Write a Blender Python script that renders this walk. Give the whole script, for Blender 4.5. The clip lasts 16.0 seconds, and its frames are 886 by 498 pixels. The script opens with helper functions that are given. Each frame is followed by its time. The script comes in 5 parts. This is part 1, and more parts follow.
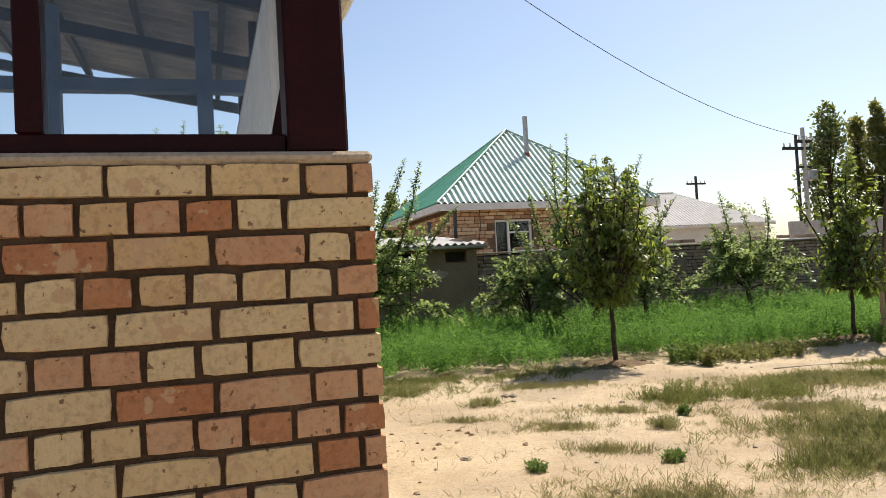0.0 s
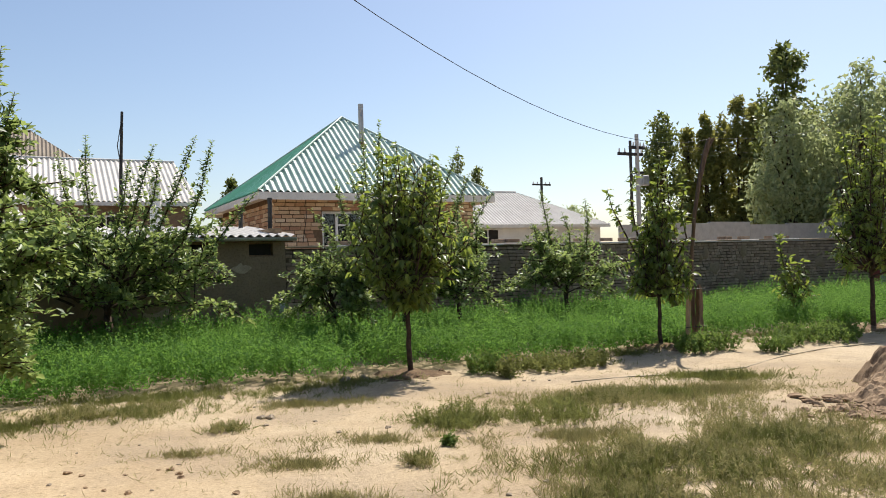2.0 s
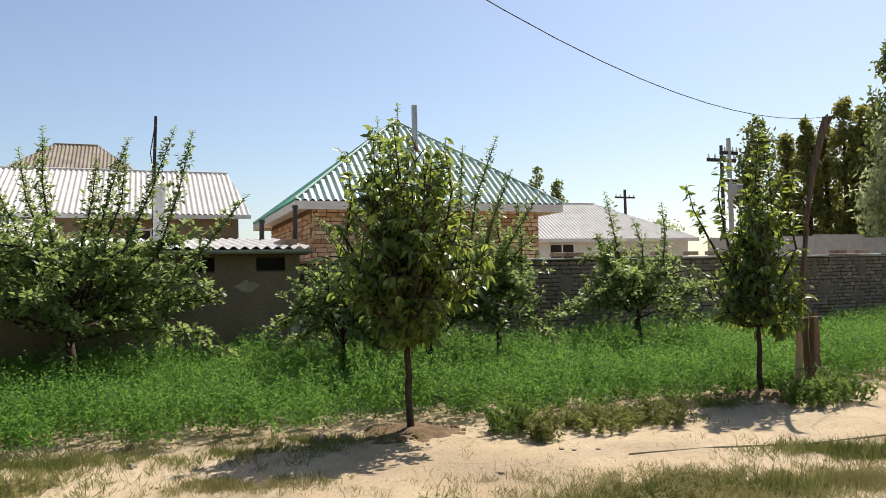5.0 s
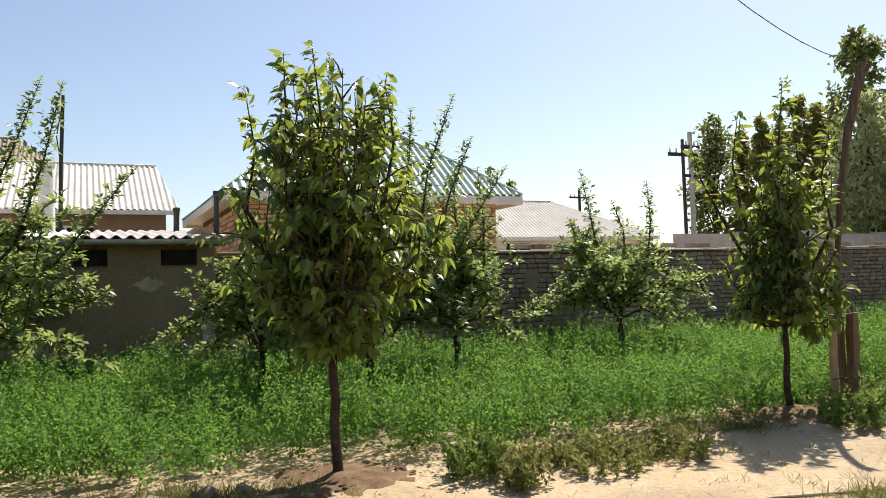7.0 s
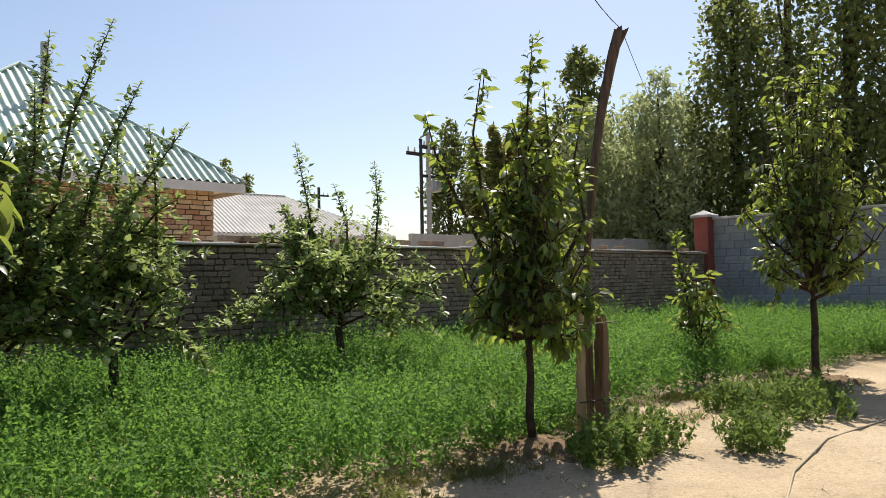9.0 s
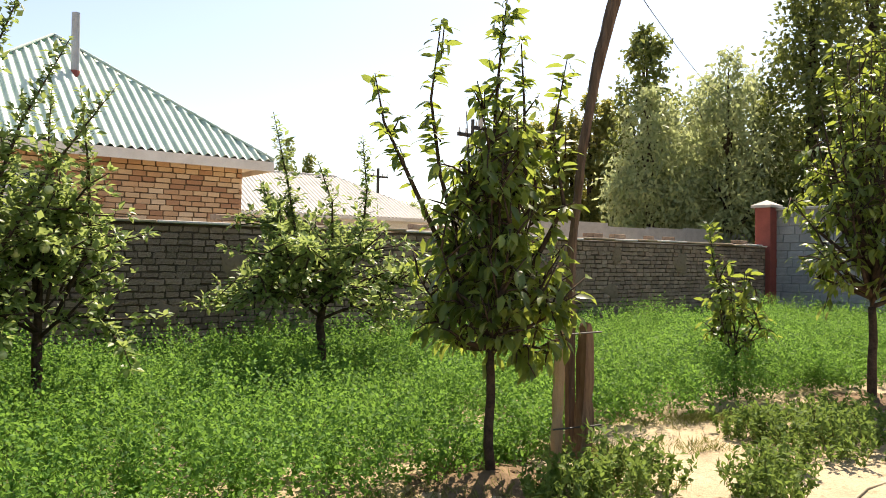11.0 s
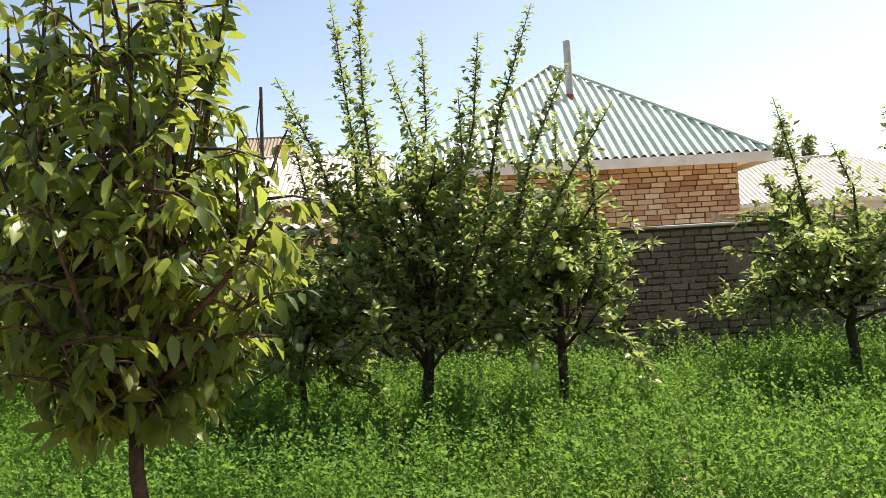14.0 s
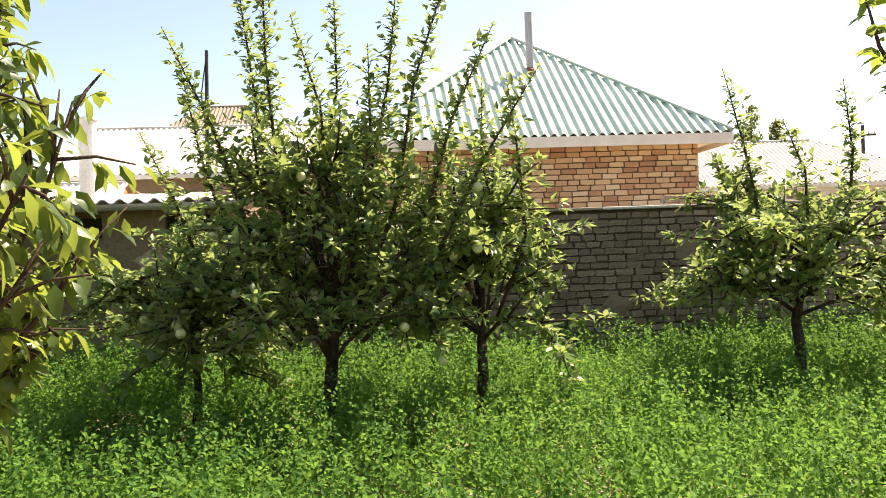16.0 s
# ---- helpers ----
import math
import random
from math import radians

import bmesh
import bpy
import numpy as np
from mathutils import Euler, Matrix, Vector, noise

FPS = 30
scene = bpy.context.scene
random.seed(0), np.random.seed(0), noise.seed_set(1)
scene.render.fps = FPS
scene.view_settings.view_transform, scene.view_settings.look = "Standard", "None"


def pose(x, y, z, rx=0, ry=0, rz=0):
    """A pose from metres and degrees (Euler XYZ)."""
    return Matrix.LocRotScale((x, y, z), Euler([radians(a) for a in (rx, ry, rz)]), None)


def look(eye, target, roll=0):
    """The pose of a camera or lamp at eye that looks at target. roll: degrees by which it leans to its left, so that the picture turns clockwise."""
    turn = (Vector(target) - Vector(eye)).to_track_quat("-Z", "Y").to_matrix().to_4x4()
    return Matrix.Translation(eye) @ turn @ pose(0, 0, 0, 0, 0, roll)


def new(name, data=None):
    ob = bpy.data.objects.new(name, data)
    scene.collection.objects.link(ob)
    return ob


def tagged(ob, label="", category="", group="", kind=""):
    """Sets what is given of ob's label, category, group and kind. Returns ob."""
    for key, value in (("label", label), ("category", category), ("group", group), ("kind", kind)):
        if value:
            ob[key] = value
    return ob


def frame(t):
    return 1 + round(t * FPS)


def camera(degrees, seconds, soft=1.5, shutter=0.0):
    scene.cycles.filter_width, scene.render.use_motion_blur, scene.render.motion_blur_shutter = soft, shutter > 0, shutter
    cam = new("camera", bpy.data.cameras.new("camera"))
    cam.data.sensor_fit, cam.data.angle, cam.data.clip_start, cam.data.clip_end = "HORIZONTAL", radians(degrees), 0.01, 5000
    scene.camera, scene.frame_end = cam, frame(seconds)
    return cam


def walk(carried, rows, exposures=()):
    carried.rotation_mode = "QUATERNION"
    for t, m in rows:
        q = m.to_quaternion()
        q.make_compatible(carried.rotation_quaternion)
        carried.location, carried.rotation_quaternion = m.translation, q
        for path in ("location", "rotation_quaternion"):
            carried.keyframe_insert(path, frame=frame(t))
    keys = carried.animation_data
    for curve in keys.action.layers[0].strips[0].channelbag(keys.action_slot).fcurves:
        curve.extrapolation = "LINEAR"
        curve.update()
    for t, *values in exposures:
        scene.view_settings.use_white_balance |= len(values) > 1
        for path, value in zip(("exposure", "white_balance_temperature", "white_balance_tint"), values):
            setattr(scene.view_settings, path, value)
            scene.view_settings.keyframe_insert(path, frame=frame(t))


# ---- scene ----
cam = camera(59.7, 16.0, soft=0.9)
PATH = [
    (0, (0.512, 0.676, 1.448), (0.252, 2.658, 1.518), -3.2),
    (0.5, (0.64, 1.024, 1.473), (0.48, 3.017, 1.539), -2.9),
    (1, (0.869, 1.279, 1.505), (0.792, 3.277, 1.564), -2.5),
    (1.5, (1.147, 1.588, 1.486), (1.18, 3.587, 1.53), -1.9),
    (2, (1.385, 2.001, 1.482), (1.491, 3.997, 1.519), -1.6),
    (2.5, (1.667, 2.366, 1.471), (1.741, 4.364, 1.5), -1.3),
    (3, (1.837, 2.83, 1.457), (1.869, 4.83, 1.494), -1.3),
    (3.5, (2.054, 3.216, 1.501), (2.038, 5.215, 1.569), -1.3),
    (4, (2.202, 3.66, 1.512), (2.13, 5.657, 1.59), -1.2),
    (6.5, (2.256, 6.279, 1.375), (2.132, 8.273, 1.471), -1.4),
    (7, (2.205, 6.812, 1.347), (2.217, 8.81, 1.441), -1.8),
    (7.5, (2.206, 7.427, 1.332), (2.401, 9.416, 1.41), -1.8),
    (8, (2.303, 7.903, 1.346), (2.675, 9.867, 1.414), -1.4),
    (8.5, (2.571, 8.326, 1.349), (3.096, 10.255, 1.422), -1.2),
    (9, (2.89, 8.744, 1.331), (3.551, 10.63, 1.409), -1.1),
    (9.5, (3.3, 9.07, 1.315), (4.025, 10.932, 1.391), -0.6),
    (10, (3.6, 9.3, 1.33), (4.209, 11.204, 1.398), 0.3),
    (12.5, (4.131, 9.546, 1.485), (4.402, 11.528, 1.502), -2.19),
    (13, (4.051, 9.569, 1.477), (3.977, 11.567, 1.534), -3.11),
    (13.5, (3.89, 9.69, 1.485), (3.478, 11.646, 1.559), -2.5),
    (14, (3.879, 9.731, 1.469), (3.15, 11.592, 1.534), -3.5),
    (14.5, (3.879, 9.738, 1.458), (2.923, 11.494, 1.496), -4.2),
    (15, (3.854, 9.934, 1.418), (2.975, 11.731, 1.42), -3.7),
    (15.5, (3.871, 10.174, 1.491), (3.125, 12.029, 1.478), -2.7),
    (16, (4.08, 10.486, 1.482), (3.418, 12.373, 1.482), -2.2),
]
walk(cam, [(t, look(eye, target, roll)) for t, eye, target, roll in PATH], [(0.0, 0.65, 6800, 12), (2.0, 0.52, 6600, 11), (3.5, 0.52, 6550, 11), (4.0, 0.4, 6500, 11), (6.5, 0.82, 7100, 12), (7.0, 0.75, 7000, 12), (7.5, 0.45, 6600, 12), (8.5, 0.45, 6600, 12), (9.0, 0.55, 6800, 12), (9.5, 0.92, 7200, 12), (10.0, 1.1, 7500, 13), (12.5, 1.18, 7700, 13), (13.0, 0.88, 7300, 12), (13.5, 0.9, 7300, 12), (14.0, 1.15, 7700, 12), (14.5, 1.38, 8100, 12), (15.5, 1.55, 8000, 12), (16.0, 1.48, 8000, 13)])

# ---- light ----
SUN_AZ, SUN_EL = 32.0, 54.5          # degrees: from +y towards +x, and above the horizon
world = bpy.data.worlds.new("sky")
scene.world = world
world.use_nodes = True
wn = world.node_tree.nodes
sky = wn.new("ShaderNodeTexSky")
sky.sky_type = "NISHITA"
sky.sun_disc = False
sky.sun_elevation, sky.sun_rotation = radians(SUN_EL), radians(SUN_AZ)
sky.air_density, sky.dust_density, sky.ozone_density = 1.0, 1.1, 1.6
world.node_tree.links.new(sky.outputs[0], wn["Background"].inputs[0])
wn["Background"].inputs[1].default_value = 0.098
lamp = bpy.data.lights.new("sun", "SUN")
lamp.energy, lamp.angle, lamp.color = 5.0, radians(0.5), (1.0, 0.95, 0.86)
sun = new("sun", lamp)
sun.matrix_world = look((math.sin(radians(SUN_AZ)) * 30 * math.cos(radians(SUN_EL)), math.cos(radians(SUN_AZ)) * 30 * math.cos(radians(SUN_EL)), 30 * math.sin(radians(SUN_EL))), (0, 0, 0))

# ---- materials ----


def ramp(nt, fac, stops):
    r = nt.nodes.new("ShaderNodeValToRGB")
    el = r.color_ramp.elements
    while len(el) < len(stops):
        el.new(0.5)
    for e, (p, c) in zip(el, stops):
        e.position, e.color = p, (*c, 1)
    nt.links.new(fac, r.inputs[0])
    return r.outputs[0]


def noise_tex(nt, scale, detail=5.0, coord="Object", rough=0.6, stretch=None):
    tc = nt.nodes.new("ShaderNodeTexCoord")
    n = nt.nodes.new("ShaderNodeTexNoise")
    n.inputs["Scale"].default_value, n.inputs["Detail"].default_value, n.inputs["Roughness"].default_value = scale, detail, rough
    src = tc.outputs[coord]
    if stretch:
        mp = nt.nodes.new("ShaderNodeMapping")
        mp.inputs["Scale"].default_value = stretch
        nt.links.new(src, mp.inputs[0])
        src = mp.outputs[0]
    nt.links.new(src, n.inputs["Vector"])
    return n.outputs["Fac"]


def mix_col(nt, fac, a, b, mode="MIX"):
    m = nt.nodes.new("ShaderNodeMix")
    m.data_type, m.blend_type = "RGBA", mode
    for sock, v in ((m.inputs[0], fac), (m.inputs[6], a), (m.inputs[7], b)):
        if isinstance(v, (int, float)):
            sock.default_value = v
        elif isinstance(v, tuple):
            sock.default_value = (*v, 1)
        else:
            nt.links.new(v, sock)
    return m.outputs[2]


def mat(name, dark, light, scale=8.0, rough=0.8, metal=0.0, bump=0.3, fine=60.0, vary=0.0, palette=None, stain=None, stretch=None, islands=False, spec=0.4, pits=None, world=False):
    """Two scales of colour variation and bump; vary: brightness change from object (or island) to object; palette: colours picked per object."""
    m = bpy.data.materials.new(name)
    m.use_nodes = True
    nt = m.node_tree
    b = nt.nodes["Principled BSDF"]
    big, small = noise_tex(nt, scale, stretch=stretch), noise_tex(nt, fine, 3.0, stretch=stretch)
    col = ramp(nt, big, [(0.3, dark), (0.7, light)])
    rnd = None
    if vary or palette:
        if islands:
            g = nt.nodes.new("ShaderNodeNewGeometry")
            rnd = g.outputs["Random Per Island"]
        else:
            g = nt.nodes.new("ShaderNodeObjectInfo")
            rnd = g.outputs["Random"]
    if world:
        # grain of real size on pieces that share one scaled mesh
        geo = nt.nodes.new("ShaderNodeNewGeometry")
        for node in [n for n in nt.nodes if n.type == "TEX_NOISE"]:
            nt.links.new(geo.outputs["Position"], node.inputs["Vector"])
    if palette:
        r = ramp(nt, rnd, [(i / len(palette), c) for i, c in enumerate(palette)])
        r.node.color_ramp.interpolation = "CONSTANT"
        col = mix_col(nt, 0.8, col, r)
    if vary:
        v = ramp(nt, rnd, [(0.0, (1 - vary,) * 3), (1.0, (1.0,) * 3)])
        col = mix_col(nt, 1.0, col, v, "MULTIPLY")
    grain = ramp(nt, small, [(0.3, (0.66,) * 3), (0.52, (1.0,) * 3)])
    col = mix_col(nt, 0.8, col, grain, "MULTIPLY")
    if stain:
        sc, thr, c = stain
        f = ramp(nt, noise_tex(nt, sc, 6.0, rough=0.7), [(thr, (0, 0, 0)), (thr + 0.09, (1, 1, 1))])
        col = mix_col(nt, f, col, c)
    if pits:
        geo = nt.nodes.new("ShaderNodeNewGeometry")
        for scale_, thr, c in ((38.0, 0.655, pits), (11.0, 0.6, tuple(0.5 * (u + v) for u, v in zip(dark, light)))):
            n = nt.nodes.new("ShaderNodeTexNoise")
            n.inputs["Scale"].default_value, n.inputs["Detail"].default_value = scale_, 4.0
            nt.links.new(geo.outputs["Position"], n.inputs["Vector"])
            col = mix_col(nt, ramp(nt, n.outputs["Fac"], [(thr, (0, 0, 0)), (thr + 0.03, (0.85,) * 3)]), col, c)
    nt.links.new(col, b.inputs["Base Color"])
    b.inputs["Roughness"].default_value, b.inputs["Metallic"].default_value = rough, metal
    b.inputs["Specular IOR Level"].default_value = spec
    if bump:
        bp = nt.nodes.new("ShaderNodeBump")
        bp.inputs["Strength"].default_value, bp.inputs["Distance"].default_value = bump, 0.01
        nt.links.new(small, bp.inputs["Height"])
        nt.links.new(bp.outputs[0], b.inputs["Normal"])
    return m


def leaf_mat(name, dark, light, glow, through_share=0.4, rough=0.45, gloss=0.35):
    m = bpy.data.materials.new(name)
    m.use_nodes = True
    nt = m.node_tree
    b, out = nt.nodes["Principled BSDF"], nt.nodes["Material Output"]
    g = nt.nodes.new("ShaderNodeNewGeometry")
    col = ramp(nt, g.outputs["Random Per Island"], [(0.0, dark), (0.6, light), (1.0, tuple(0.5 * (x + y) for x, y in zip(light, glow)))])
    col = mix_col(nt, 0.5, col, ramp(nt, noise_tex(nt, 1.3, 3.0), [(0.35, dark), (0.65, light)]))
    nt.links.new(col, b.inputs["Base Color"])
    b.inputs["Roughness"].default_value = rough
    b.inputs["Specular IOR Level"].default_value = gloss
    tr = nt.nodes.new("ShaderNodeBsdfTranslucent")
    nt.links.new(mix_col(nt, 0.6, col, glow), tr.inputs[0])
    mx = nt.nodes.new("ShaderNodeMixShader")
    mx.inputs[0].default_value = through_share
    nt.links.new(b.outputs[0], mx.inputs[1])
    nt.links.new(tr.outputs[0], mx.inputs[2])
    nt.links.new(mx.outputs[0], out.inputs[0])
    return m


def glass_mat(name):
    m = bpy.data.materials.new(name)
    m.use_nodes = True
    b = m.node_tree.nodes["Principled BSDF"]
    b.inputs["Base Color"].default_value = (0.93, 0.96, 0.97, 1)
    b.inputs["Roughness"].default_value, b.inputs["Transmission Weight"].default_value, b.inputs["IOR"].default_value = 0.02, 1.0, 1.45
    return m


def soil_mat():
    """Dry pale soil with greyer trodden clay, damp dark spots and straw litter."""
    m = bpy.data.materials.new("dry_soil")
    m.use_nodes = True
    nt = m.node_tree
    b = nt.nodes["Principled BSDF"]
    base = ramp(nt, noise_tex(nt, 0.35, 6.0), [(0.32, (0.33, 0.245, 0.155)), (0.5, (0.46, 0.36, 0.235)), (0.68, (0.54, 0.44, 0.31))])
    grey = ramp(nt, noise_tex(nt, 0.8, 5.0), [(0.48, (0, 0, 0)), (0.6, (1, 1, 1))])
    col = mix_col(nt, mix_col(nt, 1.0, grey, (0.6,) * 3, "MULTIPLY"), base, (0.34, 0.27, 0.19))
    litter = ramp(nt, noise_tex(nt, 14.0, 6.0, rough=0.75), [(0.55, (0, 0, 0)), (0.66, (1, 1, 1))])
    col = mix_col(nt, mix_col(nt, 1.0, litter, (0.6,) * 3, "MULTIPLY"), col, (0.2, 0.16, 0.08))
    col = mix_col(nt, 0.75, col, ramp(nt, noise_tex(nt, 45.0, 4.0, rough=0.7), [(0.3, (0.62,) * 3), (0.6, (1.0,) * 3)]), "MULTIPLY")
    nt.links.new(col, b.inputs["Base Color"])
    b.inputs["Roughness"].default_value, b.inputs["Specular IOR Level"].default_value = 0.95, 0.1
    bp = nt.nodes.new("ShaderNodeBump")
    bp.inputs["Strength"].default_value, bp.inputs["Distance"].default_value = 0.6, 0.03
    nt.links.new(noise_tex(nt, 22.0, 8.0, rough=0.7), bp.inputs["Height"])
    nt.links.new(bp.outputs[0], b.inputs["Normal"])
    return m


SOIL = soil_mat()
# dug soil, its dark tone also painting the shade at the tree feet
SHADED_SOIL = mat("dug_soil", (0.10, 0.065, 0.04), (0.22, 0.15, 0.09), 6, 0.95, bump=0.8, fine=40, spec=0.1)
HEAP_SOIL = mat("heap_soil", (0.2, 0.135, 0.085), (0.36, 0.26, 0.17), 4, 0.95, bump=0.8, fine=40, spec=0.1)
YBRICKS = [(0.605, 0.43, 0.217), (0.538, 0.292, 0.157), (0.622, 0.464, 0.252), (0.386, 0.146, 0.061), (0.605, 0.447, 0.244), (0.504, 0.258, 0.139), (0.638, 0.482, 0.261), (0.554, 0.361, 0.174), (0.504, 0.275, 0.148)]
PORCH_BRICK = mat("fired_brick", (0.36, 0.18, 0.09), (0.64, 0.46, 0.27), 5, 0.9, bump=1.0, fine=48, palette=YBRICKS, stain=(5, 0.6, (0.56, 0.27, 0.14)), spec=0.15, pits=(0.14, 0.075, 0.04), world=True)
MORTAR = mat("clay_mortar", (0.055, 0.034, 0.02), (0.11, 0.07, 0.045), 9, 0.95, bump=0.6, fine=90, spec=0.1)
CEMENT = mat("cement", (0.34, 0.27, 0.2), (0.47, 0.38, 0.28), 5, 0.95, bump=0.5, fine=60, spec=0.1)
HOUSE_TONES = [(0.5, 0.33, 0.21), (0.6, 0.45, 0.3), (0.42, 0.25, 0.16), (0.68, 0.56, 0.42), (0.54, 0.37, 0.24), (0.36, 0.2, 0.13), (0.64, 0.49, 0.34), (0.56, 0.4, 0.27)]
HOUSE_BRICK = mat("house_brick", (0.40, 0.24, 0.13), (0.56, 0.36, 0.2), 3, 0.9, palette=HOUSE_TONES, bump=0.3, fine=40, stain=(0.7, 0.66, (0.6, 0.5, 0.4)), spec=0.15)
HOUSE_BRICK_REST = mat("house_brick_rest", (0.40, 0.24, 0.13), (0.56, 0.36, 0.2), 3, 0.9, palette=HOUSE_TONES, bump=0.3, fine=40, islands=True, spec=0.15)
HOUSE_MORTAR = mat("house_mortar", (0.11, 0.075, 0.05), (0.2, 0.14, 0.09), 6, 0.95, bump=0.4, spec=0.1)
ADOBE = mat("adobe_brick", (0.28, 0.195, 0.138), (0.44, 0.33, 0.245), 4, 0.95, bump=0.9, fine=38, vary=0.35, stain=(1.1, 0.6, (0.24, 0.18, 0.13)), spec=0.1)
ADOBE_REST = mat("adobe_brick_rest", (0.28, 0.195, 0.138), (0.44, 0.33, 0.245), 4, 0.95, bump=0.9, fine=38, vary=0.35, stain=(1.1, 0.6, (0.24, 0.18, 0.13)), islands=True, spec=0.1)
MUD = mat("mud_mortar", (0.07, 0.05, 0.035), (0.17, 0.125, 0.09), 2.5, 0.95, bump=0.7, fine=30, spec=0.1)
MUD_RENDER = mat("mud_render", (0.2, 0.145, 0.095), (0.29, 0.215, 0.145), 1.2, 0.95, bump=0.6, fine=25, stain=(0.9, 0.6, (0.17, 0.12, 0.08)), spec=0.1)
BLOCK = mat("concrete_block", (0.3, 0.3, 0.3), (0.44, 0.43, 0.42), 3, 0.95, bump=0.5, fine=50, vary=0.2, spec=0.15)
BLOCK_JOINT = mat("block_joint", (0.2, 0.2, 0.2), (0.28, 0.27, 0.26), 6, 0.95, spec=0.1)
RED_PAINT = mat("red_brown_paint", (0.2, 0.045, 0.035), (0.28, 0.07, 0.05), 3, 0.7)
SLATE = mat("grey_slate", (0.50, 0.47, 0.43), (0.64, 0.61, 0.57), 1.5, 0.8, bump=0.2, fine=20, stain=(2.5, 0.68, (0.34, 0.3, 0.26)), spec=0.3)
BROWN_SLATE = mat("brown_slate", (0.2, 0.165, 0.13), (0.32, 0.27, 0.21), 1.5, 0.8, bump=0.2, fine=20, spec=0.2)
# the roof's green, paled to carry sun glare in its colour
GLARE_GREEN = mat("glare_green_slate", (0.33, 0.46, 0.38), (0.5, 0.6, 0.53), 1.4, 0.4, bump=0.15, fine=18, stain=(3.0, 0.66, (0.2, 0.42, 0.3)), spec=0.6)
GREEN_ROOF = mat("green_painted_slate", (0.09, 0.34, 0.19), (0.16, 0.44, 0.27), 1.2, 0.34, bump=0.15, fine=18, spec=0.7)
WHITE_PAINT = mat("white_paint", (0.62, 0.6, 0.56), (0.78, 0.76, 0.72), 3, 0.55)
WHITE_WALL = mat("limewash", (0.62, 0.6, 0.55), (0.76, 0.74, 0.7), 1, 0.9, spec=0.2)
MAROON = mat("maroon_paint", (0.016, 0.002, 0.003), (0.027, 0.0035, 0.004), 6, 0.5, bump=0.1, spec=0.12)
BLUE_PAINT = mat("blue_painted_wood", (0.06, 0.09, 0.16), (0.09, 0.13, 0.22), 5, 0.6)
WOOD = mat("weathered_wood", (0.11, 0.065, 0.042), (0.27, 0.175, 0.11), 3, 0.9, bump=0.8, fine=25, stretch=(9, 9, 0.8), spec=0.15)
OLD_WOOD = mat("old_dark_wood", (0.075, 0.05, 0.036), (0.2, 0.14, 0.1), 3, 0.9, bump=0.9, fine=22, stretch=(9, 9, 0.8), spec=0.15)
PALE_WOOD = mat("pale_wood", (0.36, 0.24, 0.14), (0.5, 0.36, 0.22), 3, 0.85, stretch=(9, 9, 0.8))
BARK = mat("bark", (0.032, 0.023, 0.018), (0.1, 0.07, 0.05), 14, 0.95, bump=0.9, fine=70, spec=0.1)
ROOF_UNDERSIDE = mat("weathered_sheet", (0.16, 0.165, 0.18), (0.28, 0.285, 0.3), 3, 0.7)
DARK_METAL = mat("dark_metal", (0.03, 0.03, 0.03), (0.06, 0.055, 0.05), 5, 0.6, metal=0.3)
GREY_METAL = mat("zinc", (0.36, 0.36, 0.37), (0.5, 0.5, 0.5), 4, 0.5, metal=0.6)
CONCRETE = mat("concrete", (0.36, 0.35, 0.33), (0.48, 0.46, 0.44), 3, 0.9, bump=0.3)
# near-black colour painting the shade inside openings
DARK_HOLE = mat("interior_shade", (0.02, 0.018, 0.015), (0.035, 0.03, 0.026), 3, 0.95)
ORANGE_WALL = mat("orange_wall", (0.5, 0.16, 0.06), (0.58, 0.2, 0.08), 2, 0.9)
CURTAIN = mat("white_cloth", (0.6, 0.6, 0.58), (0.75, 0.74, 0.72), 3, 0.9, stretch=(12, 12, 0.5))
STONE = mat("field_stone", (0.2, 0.16, 0.12), (0.36, 0.3, 0.23), 8, 0.95, spec=0.1)
APPLE_SKIN = mat("green_apple_skin", (0.42, 0.5, 0.2), (0.58, 0.6, 0.33), 20, 0.4)
PLASTIC_WHITE = mat("white_plastic_profile", (0.72, 0.72, 0.72), (0.8, 0.8, 0.8), 2, 0.35)
HOSE = mat("pale_hose", (0.3, 0.25, 0.16), (0.42, 0.35, 0.23), 4, 0.6)
GLASS = glass_mat("window_glass")
CHERRY_LEAF = leaf_mat("cherry_leaf", (0.016, 0.042, 0.012), (0.095, 0.16, 0.045), (0.5, 0.58, 0.09), 0.44, 0.36, 0.4)
APPLE_LEAF = leaf_mat("apple_leaf", (0.026, 0.058, 0.018), (0.15, 0.23, 0.07), (0.5, 0.6, 0.18), 0.44, 0.4, 0.28)
ALFALFA = leaf_mat("alfalfa_leaf", (0.017, 0.075, 0.012), (0.095, 0.225, 0.045), (0.3, 0.52, 0.09), 0.42, 0.6, 0.12)
DRY_GRASS = leaf_mat("dry_grass", (0.17, 0.165, 0.06), (0.34, 0.31, 0.14), (0.5, 0.45, 0.2), 0.3, 0.85, 0.08)
GREEN_GRASS = leaf_mat("green_grass", (0.095, 0.115, 0.032), (0.22, 0.23, 0.08), (0.38, 0.4, 0.12), 0.32, 0.8, 0.08)
WEED_LEAF = leaf_mat("weed_leaf", (0.045, 0.09, 0.02), (0.13, 0.2, 0.05), (0.3, 0.42, 0.09), 0.36, 0.65, 0.12)
POPLAR_LEAF = leaf_mat("poplar_leaf", (0.035, 0.06, 0.018), (0.12, 0.16, 0.05), (0.34, 0.38, 0.1), 0.42, 0.45, 0.35)
